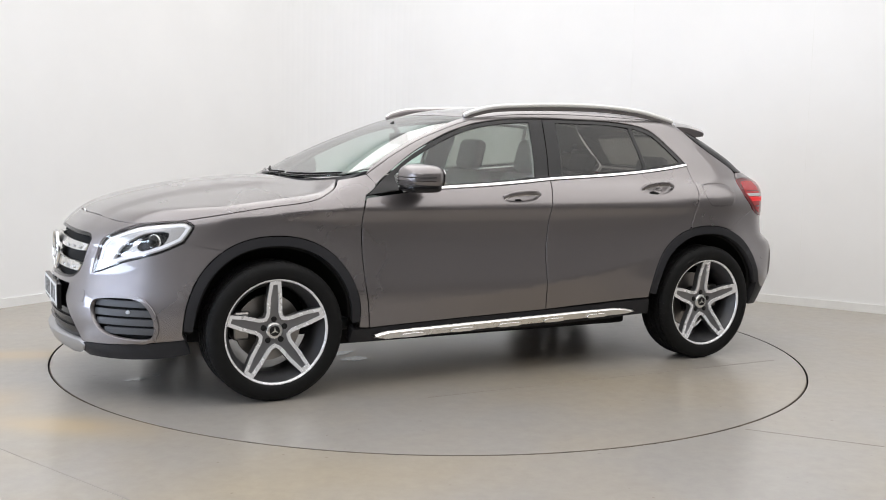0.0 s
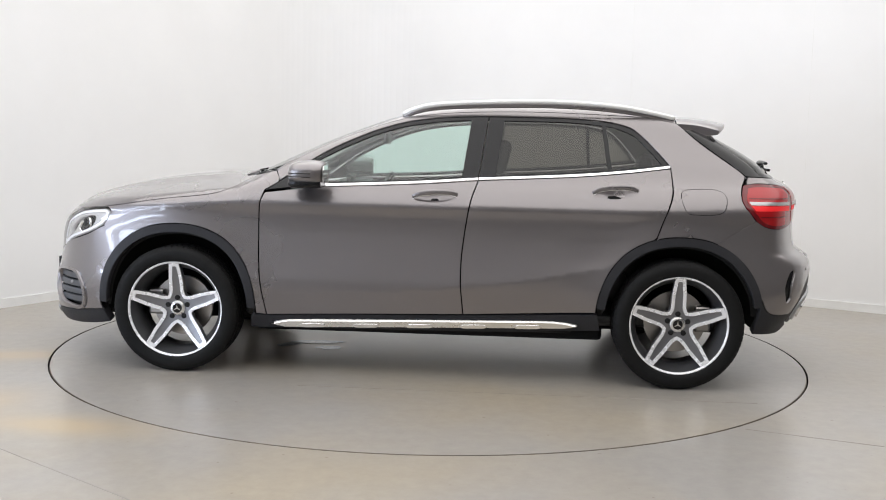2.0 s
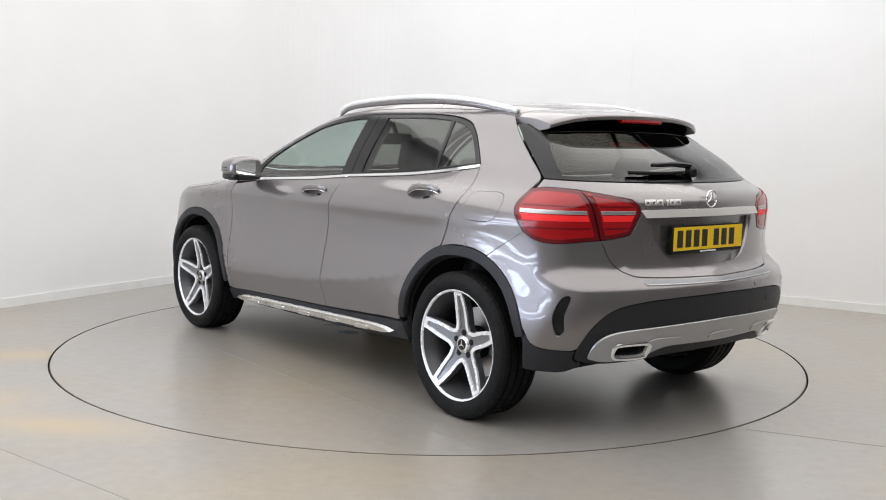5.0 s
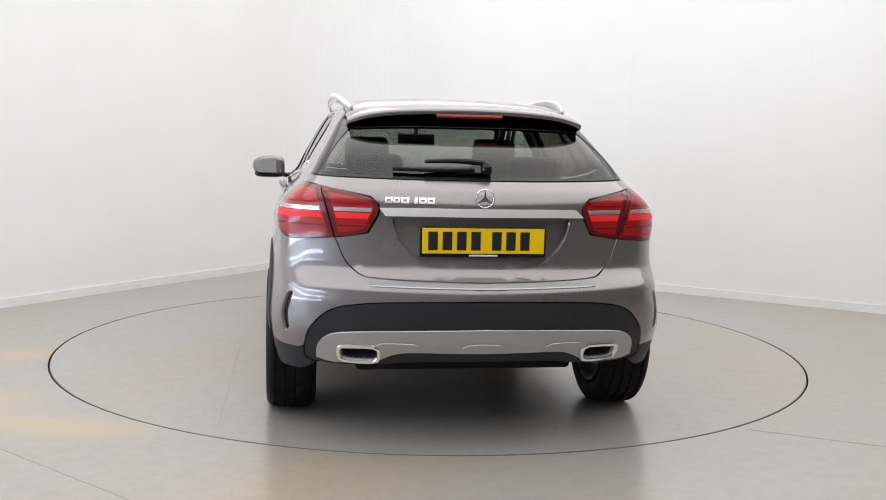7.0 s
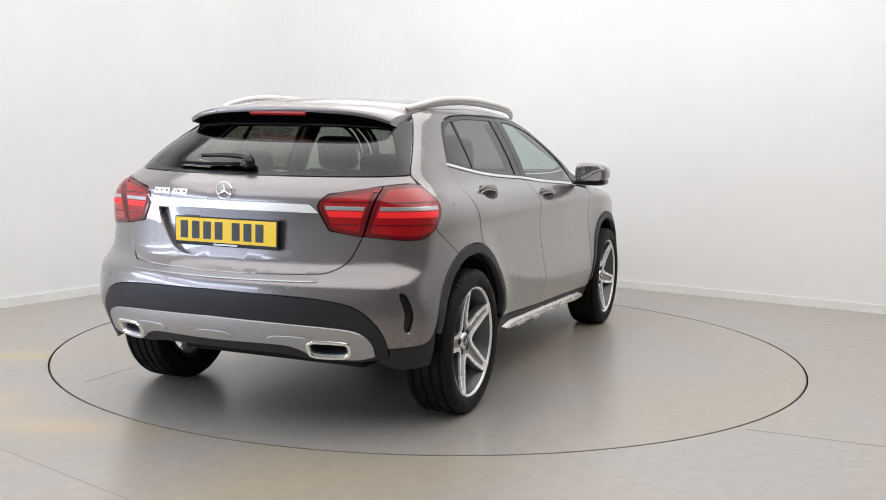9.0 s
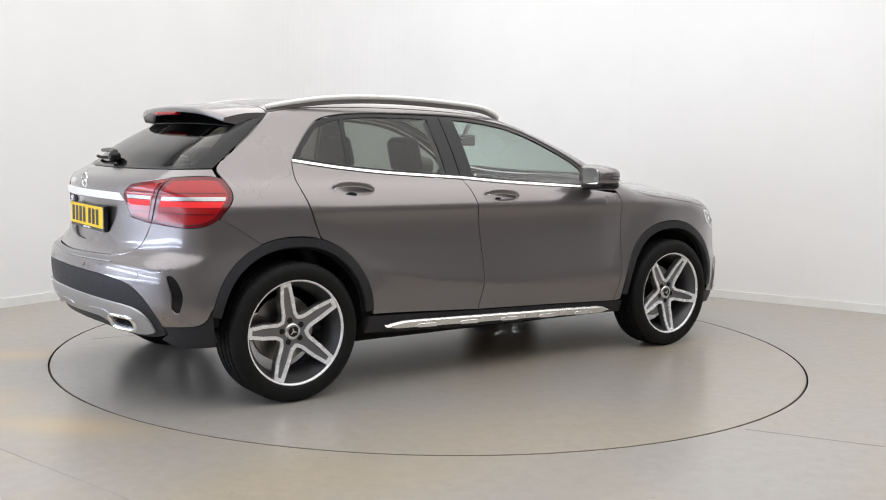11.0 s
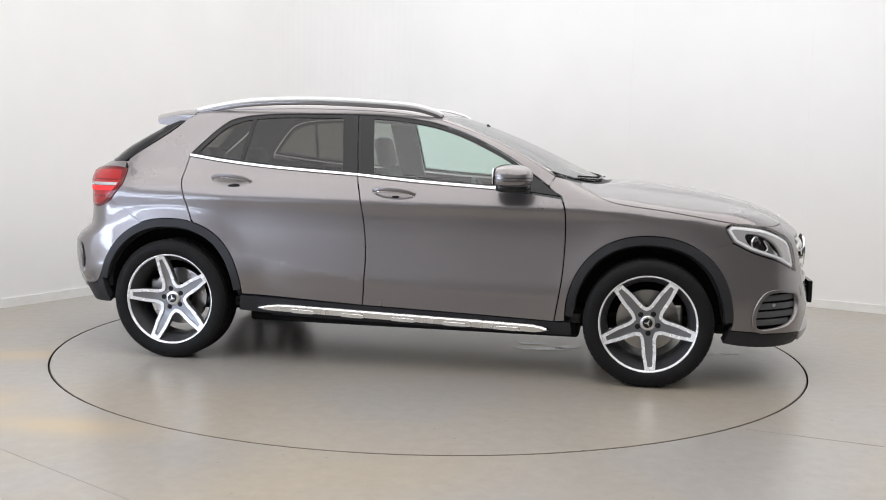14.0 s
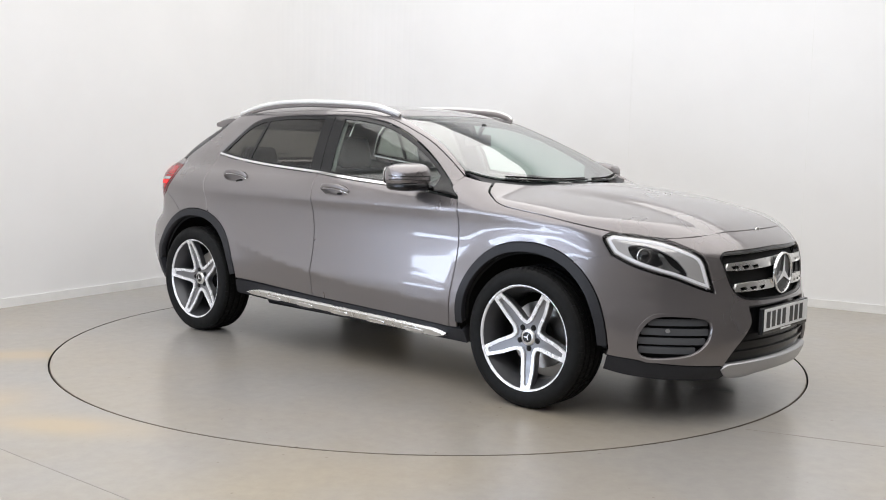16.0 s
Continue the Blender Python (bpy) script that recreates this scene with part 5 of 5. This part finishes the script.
# ---- tailgate spoiler ----
def build_spoiler():
    ys = [-0.545 + 1.09 * i / 40 for i in range(41)]
    top, under, nt = [], [], 8
    for y in ys:
        a = abs(y)
        edge_x = float(np.interp(a, [0.0, 0.35, 0.545], [-1.362, -1.354, -1.345]))
        za = float(on_top(np.array([(edge_x, y)]))[0][2])
        xt = -1.668 + 0.055 * (a / 0.5) ** 2 + 0.03 * (a / 0.545) ** 8
        zt = 1.424 - 0.020 * (a / 0.5) ** 2 - 0.030 * (a / 0.545) ** 6
        row = []
        for k in range(nt + 1):
            t = k / nt
            row.append((edge_x + (xt - edge_x) * t, y, za + (zt - za) * t + 0.010 * math.sin(math.pi * t)))
        row.append((xt - 0.003, y, zt - 0.010))
        row.append((xt + 0.004, y, zt - 0.022))
        top.append(row)
        bx = -1.50 + 0.06 * (a / 0.545) ** 2
        bz = 1.375 - 0.042 * (a / 0.545) ** 3
        under.append([row[-1], ((xt + bx) / 2, y, (zt + bz) / 2 - 0.012), (bx, y, bz), (edge_x - 0.01, y * 0.995, za - 0.03)])
    out = []
    for rows in (top, under):
        m = len(rows[0])
        verts = [p for r in rows for p in r]
        faces = [(i * m + k, i * m + k + 1, (i + 1) * m + k + 1, (i + 1) * m + k) for i in range(len(rows) - 1) for k in range(m - 1)]
        out.append((verts, faces))
    sp = mesh_ob("spoiler", out[0][0], out[0][1], PAINT, hatch, "grey painted roof spoiler", smooth=True)
    mesh_ob("spoiler_underside", out[1][0], out[1][1], BLACK, sp, "black spoiler underside", smooth=True)
    for e in (0, -1):
        t, u = top[e], under[e]
        verts = [q for q in t] + [u[1], u[2], u[3]]
        mesh_ob("spoiler_end", verts, [tuple(range(len(verts)))], PAINT, sp)
    verts, faces = [], []
    for i in range(15):
        y = -0.15 + 0.3 * i / 14
        xt = -1.668 + 0.055 * (abs(y) / 0.5) ** 2
        verts += [(xt + 0.004, y, 1.4035), (xt + 0.001, y, 1.392), (xt + 0.008, y, 1.384), (xt + 0.03, y, 1.392)]
    for i in range(14):
        faces += [(4 * i + k, 4 * i + k + 1, 4 * i + 5 + k, 4 * i + 4 + k) for k in range(3)]
    faces += [(0, 1, 2, 3), (59, 58, 57, 56)]
    mesh_ob("brake_light", verts, faces, RED, sp, "red high-level brake light")


build_spoiler()
# ---- headlamps ----
LAMP = outline([LAMP_TOP, LAMP_IN, LAMP_LOW, LAMP_REAR[::-1]], 0.02)
GUIDE = inset(LAMP, 0.0105)
BOWL = loop([(1.79, 0.822), (1.83, 0.833), (1.897, 0.820), (1.966, 0.780), (2.005, 0.735), (2.022, 0.694), (1.975, 0.702), (1.923, 0.718), (1.85, 0.742), (1.808, 0.775)], 0.015)
WEDGE = loop([(1.905, 0.795), (1.925, 0.79), (1.955, 0.745), (1.992, 0.712), (1.935, 0.722), (1.90, 0.735), (1.925, 0.75)], 0.012)
for i in (0, 1):
    m = bool(i)
    lamp = panel("headlamp", LAMP, BLACK, car, d=-0.034, gap=-0.003, depth=0.0, mirror=m, label="headlamp with white light guide behind a clear cover")
    panel("light_guide", GUIDE, WHITE_LENS, lamp, d=-0.012, gap=0, depth=0.02, grid=0.015, mirror=m, holes=[BOWL], label="white light guide surround")
    edge = inset(LAMP, 0.0165)
    panel("light_strip", edge, LAMP_WHITE, lamp, d=-0.0095, gap=0, depth=0.004, mirror=m, holes=[inset(LAMP, 0.029)], label="bright daytime light strip")
    panel("reflector_wedge", WEDGE, CHROME, lamp, d=-0.018, gap=0, depth=0.012, mirror=m, grid=0.02, label="chrome reflector wedge")
    c = on_band(np.array([(1.852, 0.785)]))[0]
    n = normals(*[np.array([v]) for v in c])[0]
    c = (c - n * 0.026) * (1, -1 if m else 1, 1)
    pillow("projector", tuple(c), (0.03, 0.03, 0.03), 1.0, BLACK, lamp, "round projector lens")
    c2 = c + n * (1, -1 if m else 1, 1) * 0.004
    revolve("projector_ring", [(0.026, -0.004), (0.031, 0.004), (0.034, 0.004), (0.034, -0.006)], (0, 0), CHROME, lamp, "chrome projector ring", 28).matrix_basis = pose(*c2, 0, 0, -52 if not m else -128)
    panel("lamp_cover", LAMP, LENS, lamp, d=0.0, gap=0.002, depth=0.01, mirror=m, label="clear lamp cover")
    pin = loop([(1.759 + 0.011 * math.cos(a), 0.533 + 0.011 * math.sin(a)) for a in np.linspace(0, math.tau, 13)[:-1]], 0.02)
    panel("parking_sensor", pin, PAINT, bumper_front, d=0.002, gap=0, depth=0.003, mirror=m, grid=0.03)

# ---- tail lamps ----
OUTER = outline([[(-1.655, 1.082), (-1.70, 1.090), (-1.76, 1.089), (-1.836, 1.082)], [(-1.836, 1.082), (-1.873, 1.019), (-1.908, 0.873)], [(-1.908, 0.873), (-1.75, 0.858), (-1.68, 0.873), (-1.645, 0.900)], TAIL_FRONT[::-1]], 0.02)
INNER = outline([[(-1.840, 1.081), (-1.95, 1.063), (-2.03, 1.043)], [(-2.03, 1.043), (-2.052, 1.026), (-2.064, 0.996), (-2.05, 0.955), (-2.024, 0.899)], [(-2.024, 0.899), (-1.97, 0.882), (-1.912, 0.874)], [(-1.912, 0.874), (-1.877, 1.019), (-1.840, 1.081)]], 0.02)


for i in (0, 1):
    m = bool(i)
    for name, o, parent in (("tail_lamp", OUTER, car), ("tailgate_lamp", INNER, hatch)):
        lens = panel(name, o, RED_DARK, parent, d=0.002, gap=0.001, depth=0.016, mirror=m, label="dark red tail lamp with white centre stripe")
        panel("red_lens", inset(o, 0.017), RED, lens, d=0.0035, gap=0, depth=0.003, mirror=m, grid=0.03, label="bright red inner lens")
        box = inset(o, 0.022)
        lo, hi = box.min(0), box.max(0)
        us = np.linspace(lo[0], hi[0], 160)

        def ends(z):
            ok = us[inside(np.stack([us, us * 0 + z], 1), box)]
            return ok.min(), ok.max()

        def bar(part_name, z0, z1, material, lift, label="", short=0.0):
            (a0, b0), (a1, b1) = ends(z0), ends(z1)
            a0, a1, b0, b1 = a0 + short, a1 + short, b0 - short, b1 - short
            panel(part_name, outline([[(a0, z0), (b0, z0)], [(b0, z0), (b1, z1)], [(b1, z1), (a1, z1)], [(a1, z1), (a0, z0)]], 0.03), material, lens, d=lift, gap=0, depth=0.004, mirror=m, grid=0.04, label=label)

        bar("stripe", 0.983, 0.999, WHITE_LENS, 0.0050, "white stripe frame")
        bar("stripe_core", 0.9865, 0.9955, SILVER, 0.0058, "grey stripe centre", 0.004)
        bar("light_bar", 1.014, 1.0185, RED_DARK, 0.0046)
        bar("light_bar", 0.953, 0.9785, RED_GLOW, 0.0046, "bright red light bar")
        bar("light_bar", 0.920, 0.9255, RED_DARK, 0.0046)

# ---- radiator grille ----
panel("grille_backing", grille_out, GAP, bumper_front, d=-0.05, gap=-0.004, depth=0.0, label="black radiator opening")
panel("grille_frame", inset(grille_out, -0.001), BLACK, bumper_front, d=-0.006, gap=0, depth=0.03, holes=[inset(grille_out, 0.012)], label="gloss black grille frame")
for zc, u0, tilt in ((0.737, 2.178, 0.012), (0.636, 2.222, 0.004)):
    half = [(u0, zc + 0.012), (2.3, zc + 0.020), (U_F, zc + 0.022 + tilt)]
    low = [(u0 + 0.008, zc - 0.020), (2.3, zc - 0.022), (U_F, zc - 0.020 + tilt)]
    slots = []
    for side in (0, 1):
        for k in range(3):
            c = u0 + 0.055 + 0.06 * k
            q = np.array([(c - 0.022, zc - 0.002), (c + 0.014, zc + 0.002), (c + 0.026, zc - 0.015), (c - 0.008, zc - 0.017)])
            if side:
                q = (q * (-1, 1) + (2 * U_F, 0))[::-1]
            slots.append(q)
    panel("grille_louvre", outline([half, half_front(half), [(2 * U_F - u, z) for u, z in low], low[::-1]], 0.02), SATIN, bumper_front, d=-0.004, gap=0, depth=0.025, holes=slots, label="silver slotted grille louvre")


def badge_at(x, y, z, r, face, parent, label):
    """A ring with a plain three-armed figure, facing forward (1) or back (-1)."""
    turn = pose(x, y, z, 0, 0, -90 * face)
    prof = [(r, 0.0), (r, 0.010), (r - 0.003, 0.014), (r - 0.007, 0.014), (r - 0.009, 0.008), (r - 0.009, 0.0)] if r > 0.05 else [(r, 0.0), (r, 0.004), (r - 0.003, 0.006), (r - 0.005, 0.004), (r - 0.005, 0.0)]
    ob = revolve("emblem", prof, (0, 0), CHROME, parent, label, 48)
    ob.matrix_basis = turn
    arms = plate("emblem_figure", emblem(r - 0.003), [], CHROME, ob, lambda q: 0.012 if r > 0.05 else 0.004, 0.012 if r > 0.05 else 0.004, (0, 0, 0), 0, 1, 0.03)
    if r > 0.05:
        plate("emblem_back", ring(r - 0.005, 40), [], BLACK, ob, lambda q: 0.005, 0.008, (0, 0, 0), 0, 1, 0.05)
    return ob


badge_at(2.244, 0.0, 0.682, 0.102, 1, bumper_front, "large chrome round emblem")
badge_at(-2.079, 0.0, 1.048, 0.040, -1, hatch, "chrome round emblem")
for i in (0, 1):
    o = INTAKE if i == 0 else intake_right
    panel("side_intake", o, BLACK, bumper_front, d=-0.045, gap=-0.004, depth=0.0, label="black side intake")
    for k in range(4):
        z = 0.352 + 0.044 * k
        us = np.linspace(o[:, 0].min(), o[:, 0].max(), 120)
        ok = us[inside(np.stack([us, us * 0 + z], 1), o)]
        a, b = ok.min() + 0.002, ok.max() - 0.002
        panel("intake_slat", outline([[(a, z - 0.014), (b, z - 0.014)], [(b, z - 0.014), (b, z + 0.017)], [(b, z + 0.017), (a, z + 0.017)], [(a, z + 0.017), (a, z - 0.014)]], 0.03),
              GREY_PLASTIC, bumper_front, d=-0.014, gap=0, depth=0.02, grid=0.04)

for flip in (0, 1):
    c = 1.945 if not flip else 2 * U_F - 1.945
    dot = loop([(c + 0.009 * math.cos(a), 0.447 + 0.009 * math.sin(a)) for a in np.linspace(0, math.tau, 13)[:-1]], 0.02)
    panel("parking_sensor", dot, SILVER, bumper_front, d=-0.009, gap=0, depth=0.01, grid=0.03, label="silver parking sensor")

# ---- number plates: their writing is left as plain bars ----
def build_number_plate(x, z, face, material, parent, label, lean):
    holder = part("number_plate", box_bm(-0.020, 0.004, -0.266, 0.266, -0.066, 0.060, 0.004), BLACK, parent, label)
    holder.matrix_basis = pose(x, 0, z, 0, lean, 0 if face > 0 else 180)
    part("plate_face", box_bm(0.004, 0.0065, -0.258, 0.258, -0.050, 0.055, 0.001), material, holder)
    x0 = -0.213
    for k in range(7):
        y = x0 + 0.060 * k + (0.028 if k > 3 else 0.0)
        part("plate_bar", box_bm(0.0065, 0.0075, y - 0.020, y + 0.020, -0.036, 0.041), INK, holder)
    part("plate_caption", box_bm(0.004, 0.0052, -0.06, 0.06, -0.0615, -0.0545), PLATE_WHITE, holder)


build_number_plate(-2.070, 0.868, -1, YELLOW, hatch, "yellow rear number plate in a black holder", 0)
build_number_plate(2.276, 0.476, 1, PLATE_WHITE, bumper_front, "white front number plate in a black holder", 0)
BAR_TOP = [(-2.066, 1.001), (-2.2, 1.004), (U_R, 1.004)]
BAR_LOW = [(-2.062, 0.968), (-2.2, 0.970), (U_R, 0.970)]
panel("tailgate_strip", outline([BAR_TOP, half_rear(BAR_TOP), [(2 * U_R - u, z) for u, z in BAR_LOW], BAR_LOW[::-1]], 0.03), RAIL, hatch, d=0.012, gap=0, depth=0.02, label="bright metal tailgate strip")
for k, w in enumerate((0.026, 0.022, 0.028, 0.010, 0.026, 0.026)):
    y = (0.394, 0.362, 0.328, 0.284, 0.256, 0.222)[k]
    u = RB(y, 1.034)[0]
    panel("model_badge_bar", outline([[(u - w / 2, 1.021), (u + w / 2, 1.021)], [(u + w / 2, 1.021), (u + w / 2, 1.046)], [(u + w / 2, 1.046), (u - w / 2, 1.046)], [(u - w / 2, 1.046), (u - w / 2, 1.021)]], 0.03),
          SATIN, hatch, d=0.003, gap=0.0, depth=0.003, grid=0.05, holes=[np.array([(u - w / 4, 1.029), (u + w / 4, 1.029), (u + w / 4, 1.038), (u - w / 4, 1.038)])] if w > 0.02 else ())


# ---- wipers ----
def lifted(pts, place, d):
    p = place(np.array(pts))
    return p + normals(p[:, 0], p[:, 1], p[:, 2]) * d


q = lifted([(U_R - 0.03, 1.150), (U_R - 0.02, 1.165), (U_R + 0.1, 1.172), (U_R + 0.24, 1.168)], on_band, 0.035)
wiper = tube("rear_wiper", q, 0.017, BLACK, hatch, "black rear wiper", flat=1.0, taper=lambda t: 1.1 - 0.6 * t)
tube("wiper_blade", lifted([(U_R + 0.02, 1.150), (U_R + 0.2, 1.146), (U_R + 0.37, 1.149)], on_band, 0.014), 0.008, RUBBER, wiper)
pivot = lifted([(U_R - 0.03, 1.150)], on_band, 0.02)[0]
pillow("wiper_pivot", tuple(pivot), (0.03, 0.025, 0.028), 0.8, BLACK, wiper)
for y0, y1 in ((-0.56, 0.06), (0.10, 0.60)):
    wide = y1 > 0.3
    w = tube("front_wiper", lifted([(0.965 if not wide else 1.075, y0), (1.055 if not wide else 1.035, (y0 + y1) / 2), (1.065 if not wide else 0.935, y1)], on_top, 0.006), 0.006, BLACK, car, "black front wiper", flat=0.7)
    tube("wiper_blade", lifted([(0.94 if not wide else 1.05, y0 + 0.03), (1.03 if not wide else 1.01, (y0 + y1) / 2), (1.045 if not wide else 0.91, y1)], on_top, 0.005), 0.005, RUBBER, w)

# ---- small fittings ----
badge_at(2.106, 0.0, 0.872, 0.022, 1, bumper_front, "small round bonnet badge")
for u, z in ((-1.70, 0.600), (-1.925, 0.640), (-2.24, 0.655)):
    for flip in (0, 1):
        c = u if not flip else 2 * U_R - u
        dot = loop([(c + 0.010 * math.cos(a), z + 0.010 * math.sin(a)) for a in np.linspace(0, math.tau, 11)[:-1]], 0.02)
        panel("parking_sensor", dot, PAINT, bumper_rear, d=0.0025, gap=0, depth=0.003, grid=0.03)
for flip in (0, 1):
    hook = [(2.165, 0.527), (2.207, 0.526), (2.214, 0.474), (2.172, 0.474)]
    hook = [(2 * U_F - a, b) for a, b in hook] if flip else hook
    edge = loop(hook, 0.02)
    panel("tow_cover", edge, PAINT, bumper_front, d=0.0022, gap=0.0, depth=0.004, grid=0.02)
    lip = inset(INTAKE if not flip else intake_right, -0.016)
    panel("intake_rim", lip, PAINT, bumper_front, d=0.010, gap=0, depth=0.02, grid=0.03, holes=[INTAKE if not flip else intake_right], label="raised painted intake rim",
          bulge=lambda v: 0.0)
# ---- cabin ----
def build_seat(x, y):
    seat = part("front_seat", box_bm(x - 0.25, x + 0.27, y - 0.25, y + 0.25, 0.42, 0.58, 0.05, 3), TRIM_DARK, car, "black leather front seat", True)
    back = part("seat_backrest", box_bm(-0.06, 0.06, -0.24, 0.24, 0.0, 0.60, 0.05, 3), TRIM_DARK, seat, "", True)
    back.matrix_basis = pose(x - 0.24, y, 0.52, 0, -16, 0)
    head = part("headrest", box_bm(-0.045, 0.045, -0.125, 0.125, 0.60, 0.80, 0.04, 3), TRIM_DARK, seat, "", True)
    head.matrix_basis = pose(x - 0.24, y, 0.52, 0, -14, 0)
    return seat


build_seat(0.02, 0.37)
build_seat(0.02, -0.37)
bench = part("rear_seat", box_bm(-1.10, -0.62, -0.66, 0.66, 0.42, 0.60, 0.05, 3), TRIM_DARK, car, "black leather rear bench", True)
b = part("bench_backrest", box_bm(-0.07, 0.07, -0.62, 0.62, 0.0, 0.56, 0.05, 3), TRIM_DARK, bench, "", True)
b.matrix_basis = pose(-1.08, 0, 0.55, 0, -20, 0)
for y in (0.38, -0.38):
    h = part("headrest", box_bm(-0.045, 0.045, -0.12, 0.12, 0.56, 0.70, 0.035, 3), TRIM_DARK, bench, "", True)
    h.matrix_basis = pose(-1.08, y, 0.55, 0, -20, 0)
dash = part("dashboard", box_bm(0.50, 0.98, -0.70, 0.70, 0.70, 0.965, 0.07, 4), TRIM_DARK, car, "black dashboard", True)
part("instrument_hood", box_bm(0.46, 0.66, -0.55, -0.20, 0.93, 1.03, 0.035, 3), TRIM_DARK, dash, "", True)
part("centre_screen", box_bm(0.52, 0.545, -0.10, 0.12, 0.95, 1.07, 0.01, 2), BLACK, dash, "black centre display")
verts, faces, n, m = [], [], 40, 10
for i in range(n):
    a = i / n * math.tau
    for k in range(m):
        t = k / m * math.tau
        r = 0.18 + 0.015 * math.cos(t)
        verts.append((0.015 * math.sin(t), r * math.cos(a), r * math.sin(a)))
faces = [(i * m + k, i * m + (k + 1) % m, ((i + 1) % n) * m + (k + 1) % m, ((i + 1) % n) * m + k) for i in range(n) for k in range(m)]
wheel = mesh_ob("steering_wheel", verts, faces, TRIM_DARK, car, "black leather steering wheel", smooth=True)
wheel.matrix_basis = pose(0.40, -0.37, 0.90, 0, -24, 0)
part("steering_boss", box_bm(-0.02, 0.04, -0.17, 0.17, -0.045, 0.045, 0.02), TRIM_DARK, wheel)
part("cabin_floor", box_bm(-1.7, 1.0, -0.74, 0.74, 0.30, 0.36, 0.02), TRIM_DARK, car, "black cabin carpet")
part("parcel_shelf", box_bm(-1.72, -1.20, -0.60, 0.60, 0.98, 1.0, 0.008), TRIM_DARK, car, "black parcel shelf")
lining = outline([[(0.10, seam_y(0.1) - 0.09), (-0.4, 0.52), (-1.3, 0.46)], [(-1.3, 0.46), (-1.3, -0.46)], [(-1.3, -0.46), (-0.4, -0.52), (0.10, -seam_y(0.1) + 0.09)], [(0.10, -seam_y(0.1) + 0.09), (0.10, seam_y(0.1) - 0.09)]], 0.06)
panel("roof_lining", lining, TRIM_GREY, car, on_top, d=-0.035, gap=0, depth=0.0, grid=0.08, label="light grey roof lining")
mir = part("interior_mirror", box_bm(0.30, 0.325, -0.12, 0.12, 1.255, 1.325, 0.012), TRIM_DARK, car, "black interior mirror", True)
tube("mirror_stalk", [(0.32, 0, 1.32), (0.34, 0, 1.36), (0.36, 0, 1.385)], 0.014, TRIM_DARK, mir)
PILLAR = [(-0.235, 1.40), (-0.40, 1.40), (-0.36, 1.06), (-0.19, 1.06)]
both("pillar_lining", outline([[PILLAR[k], PILLAR[(k + 1) % 4]] for k in range(4)], 0.05), TRIM_GREY, PAIR, d=-0.03, gap=0, depth=0.02, grid=0.06, label="grey pillar lining")
# ---- motion ----
def motions():
    rows, turns = [], []
    for i in range(17):
        a = heading(i)
        turns.append((float(i), pose(0, 0, 0, 0, 0, a)))
        rows.append((float(i), pose(0, 0, 0, 0, 0, a) @ pose(-0.030, 0.081, 0)))
    walk(turntable, turns)
    walk(car, rows)


motions()
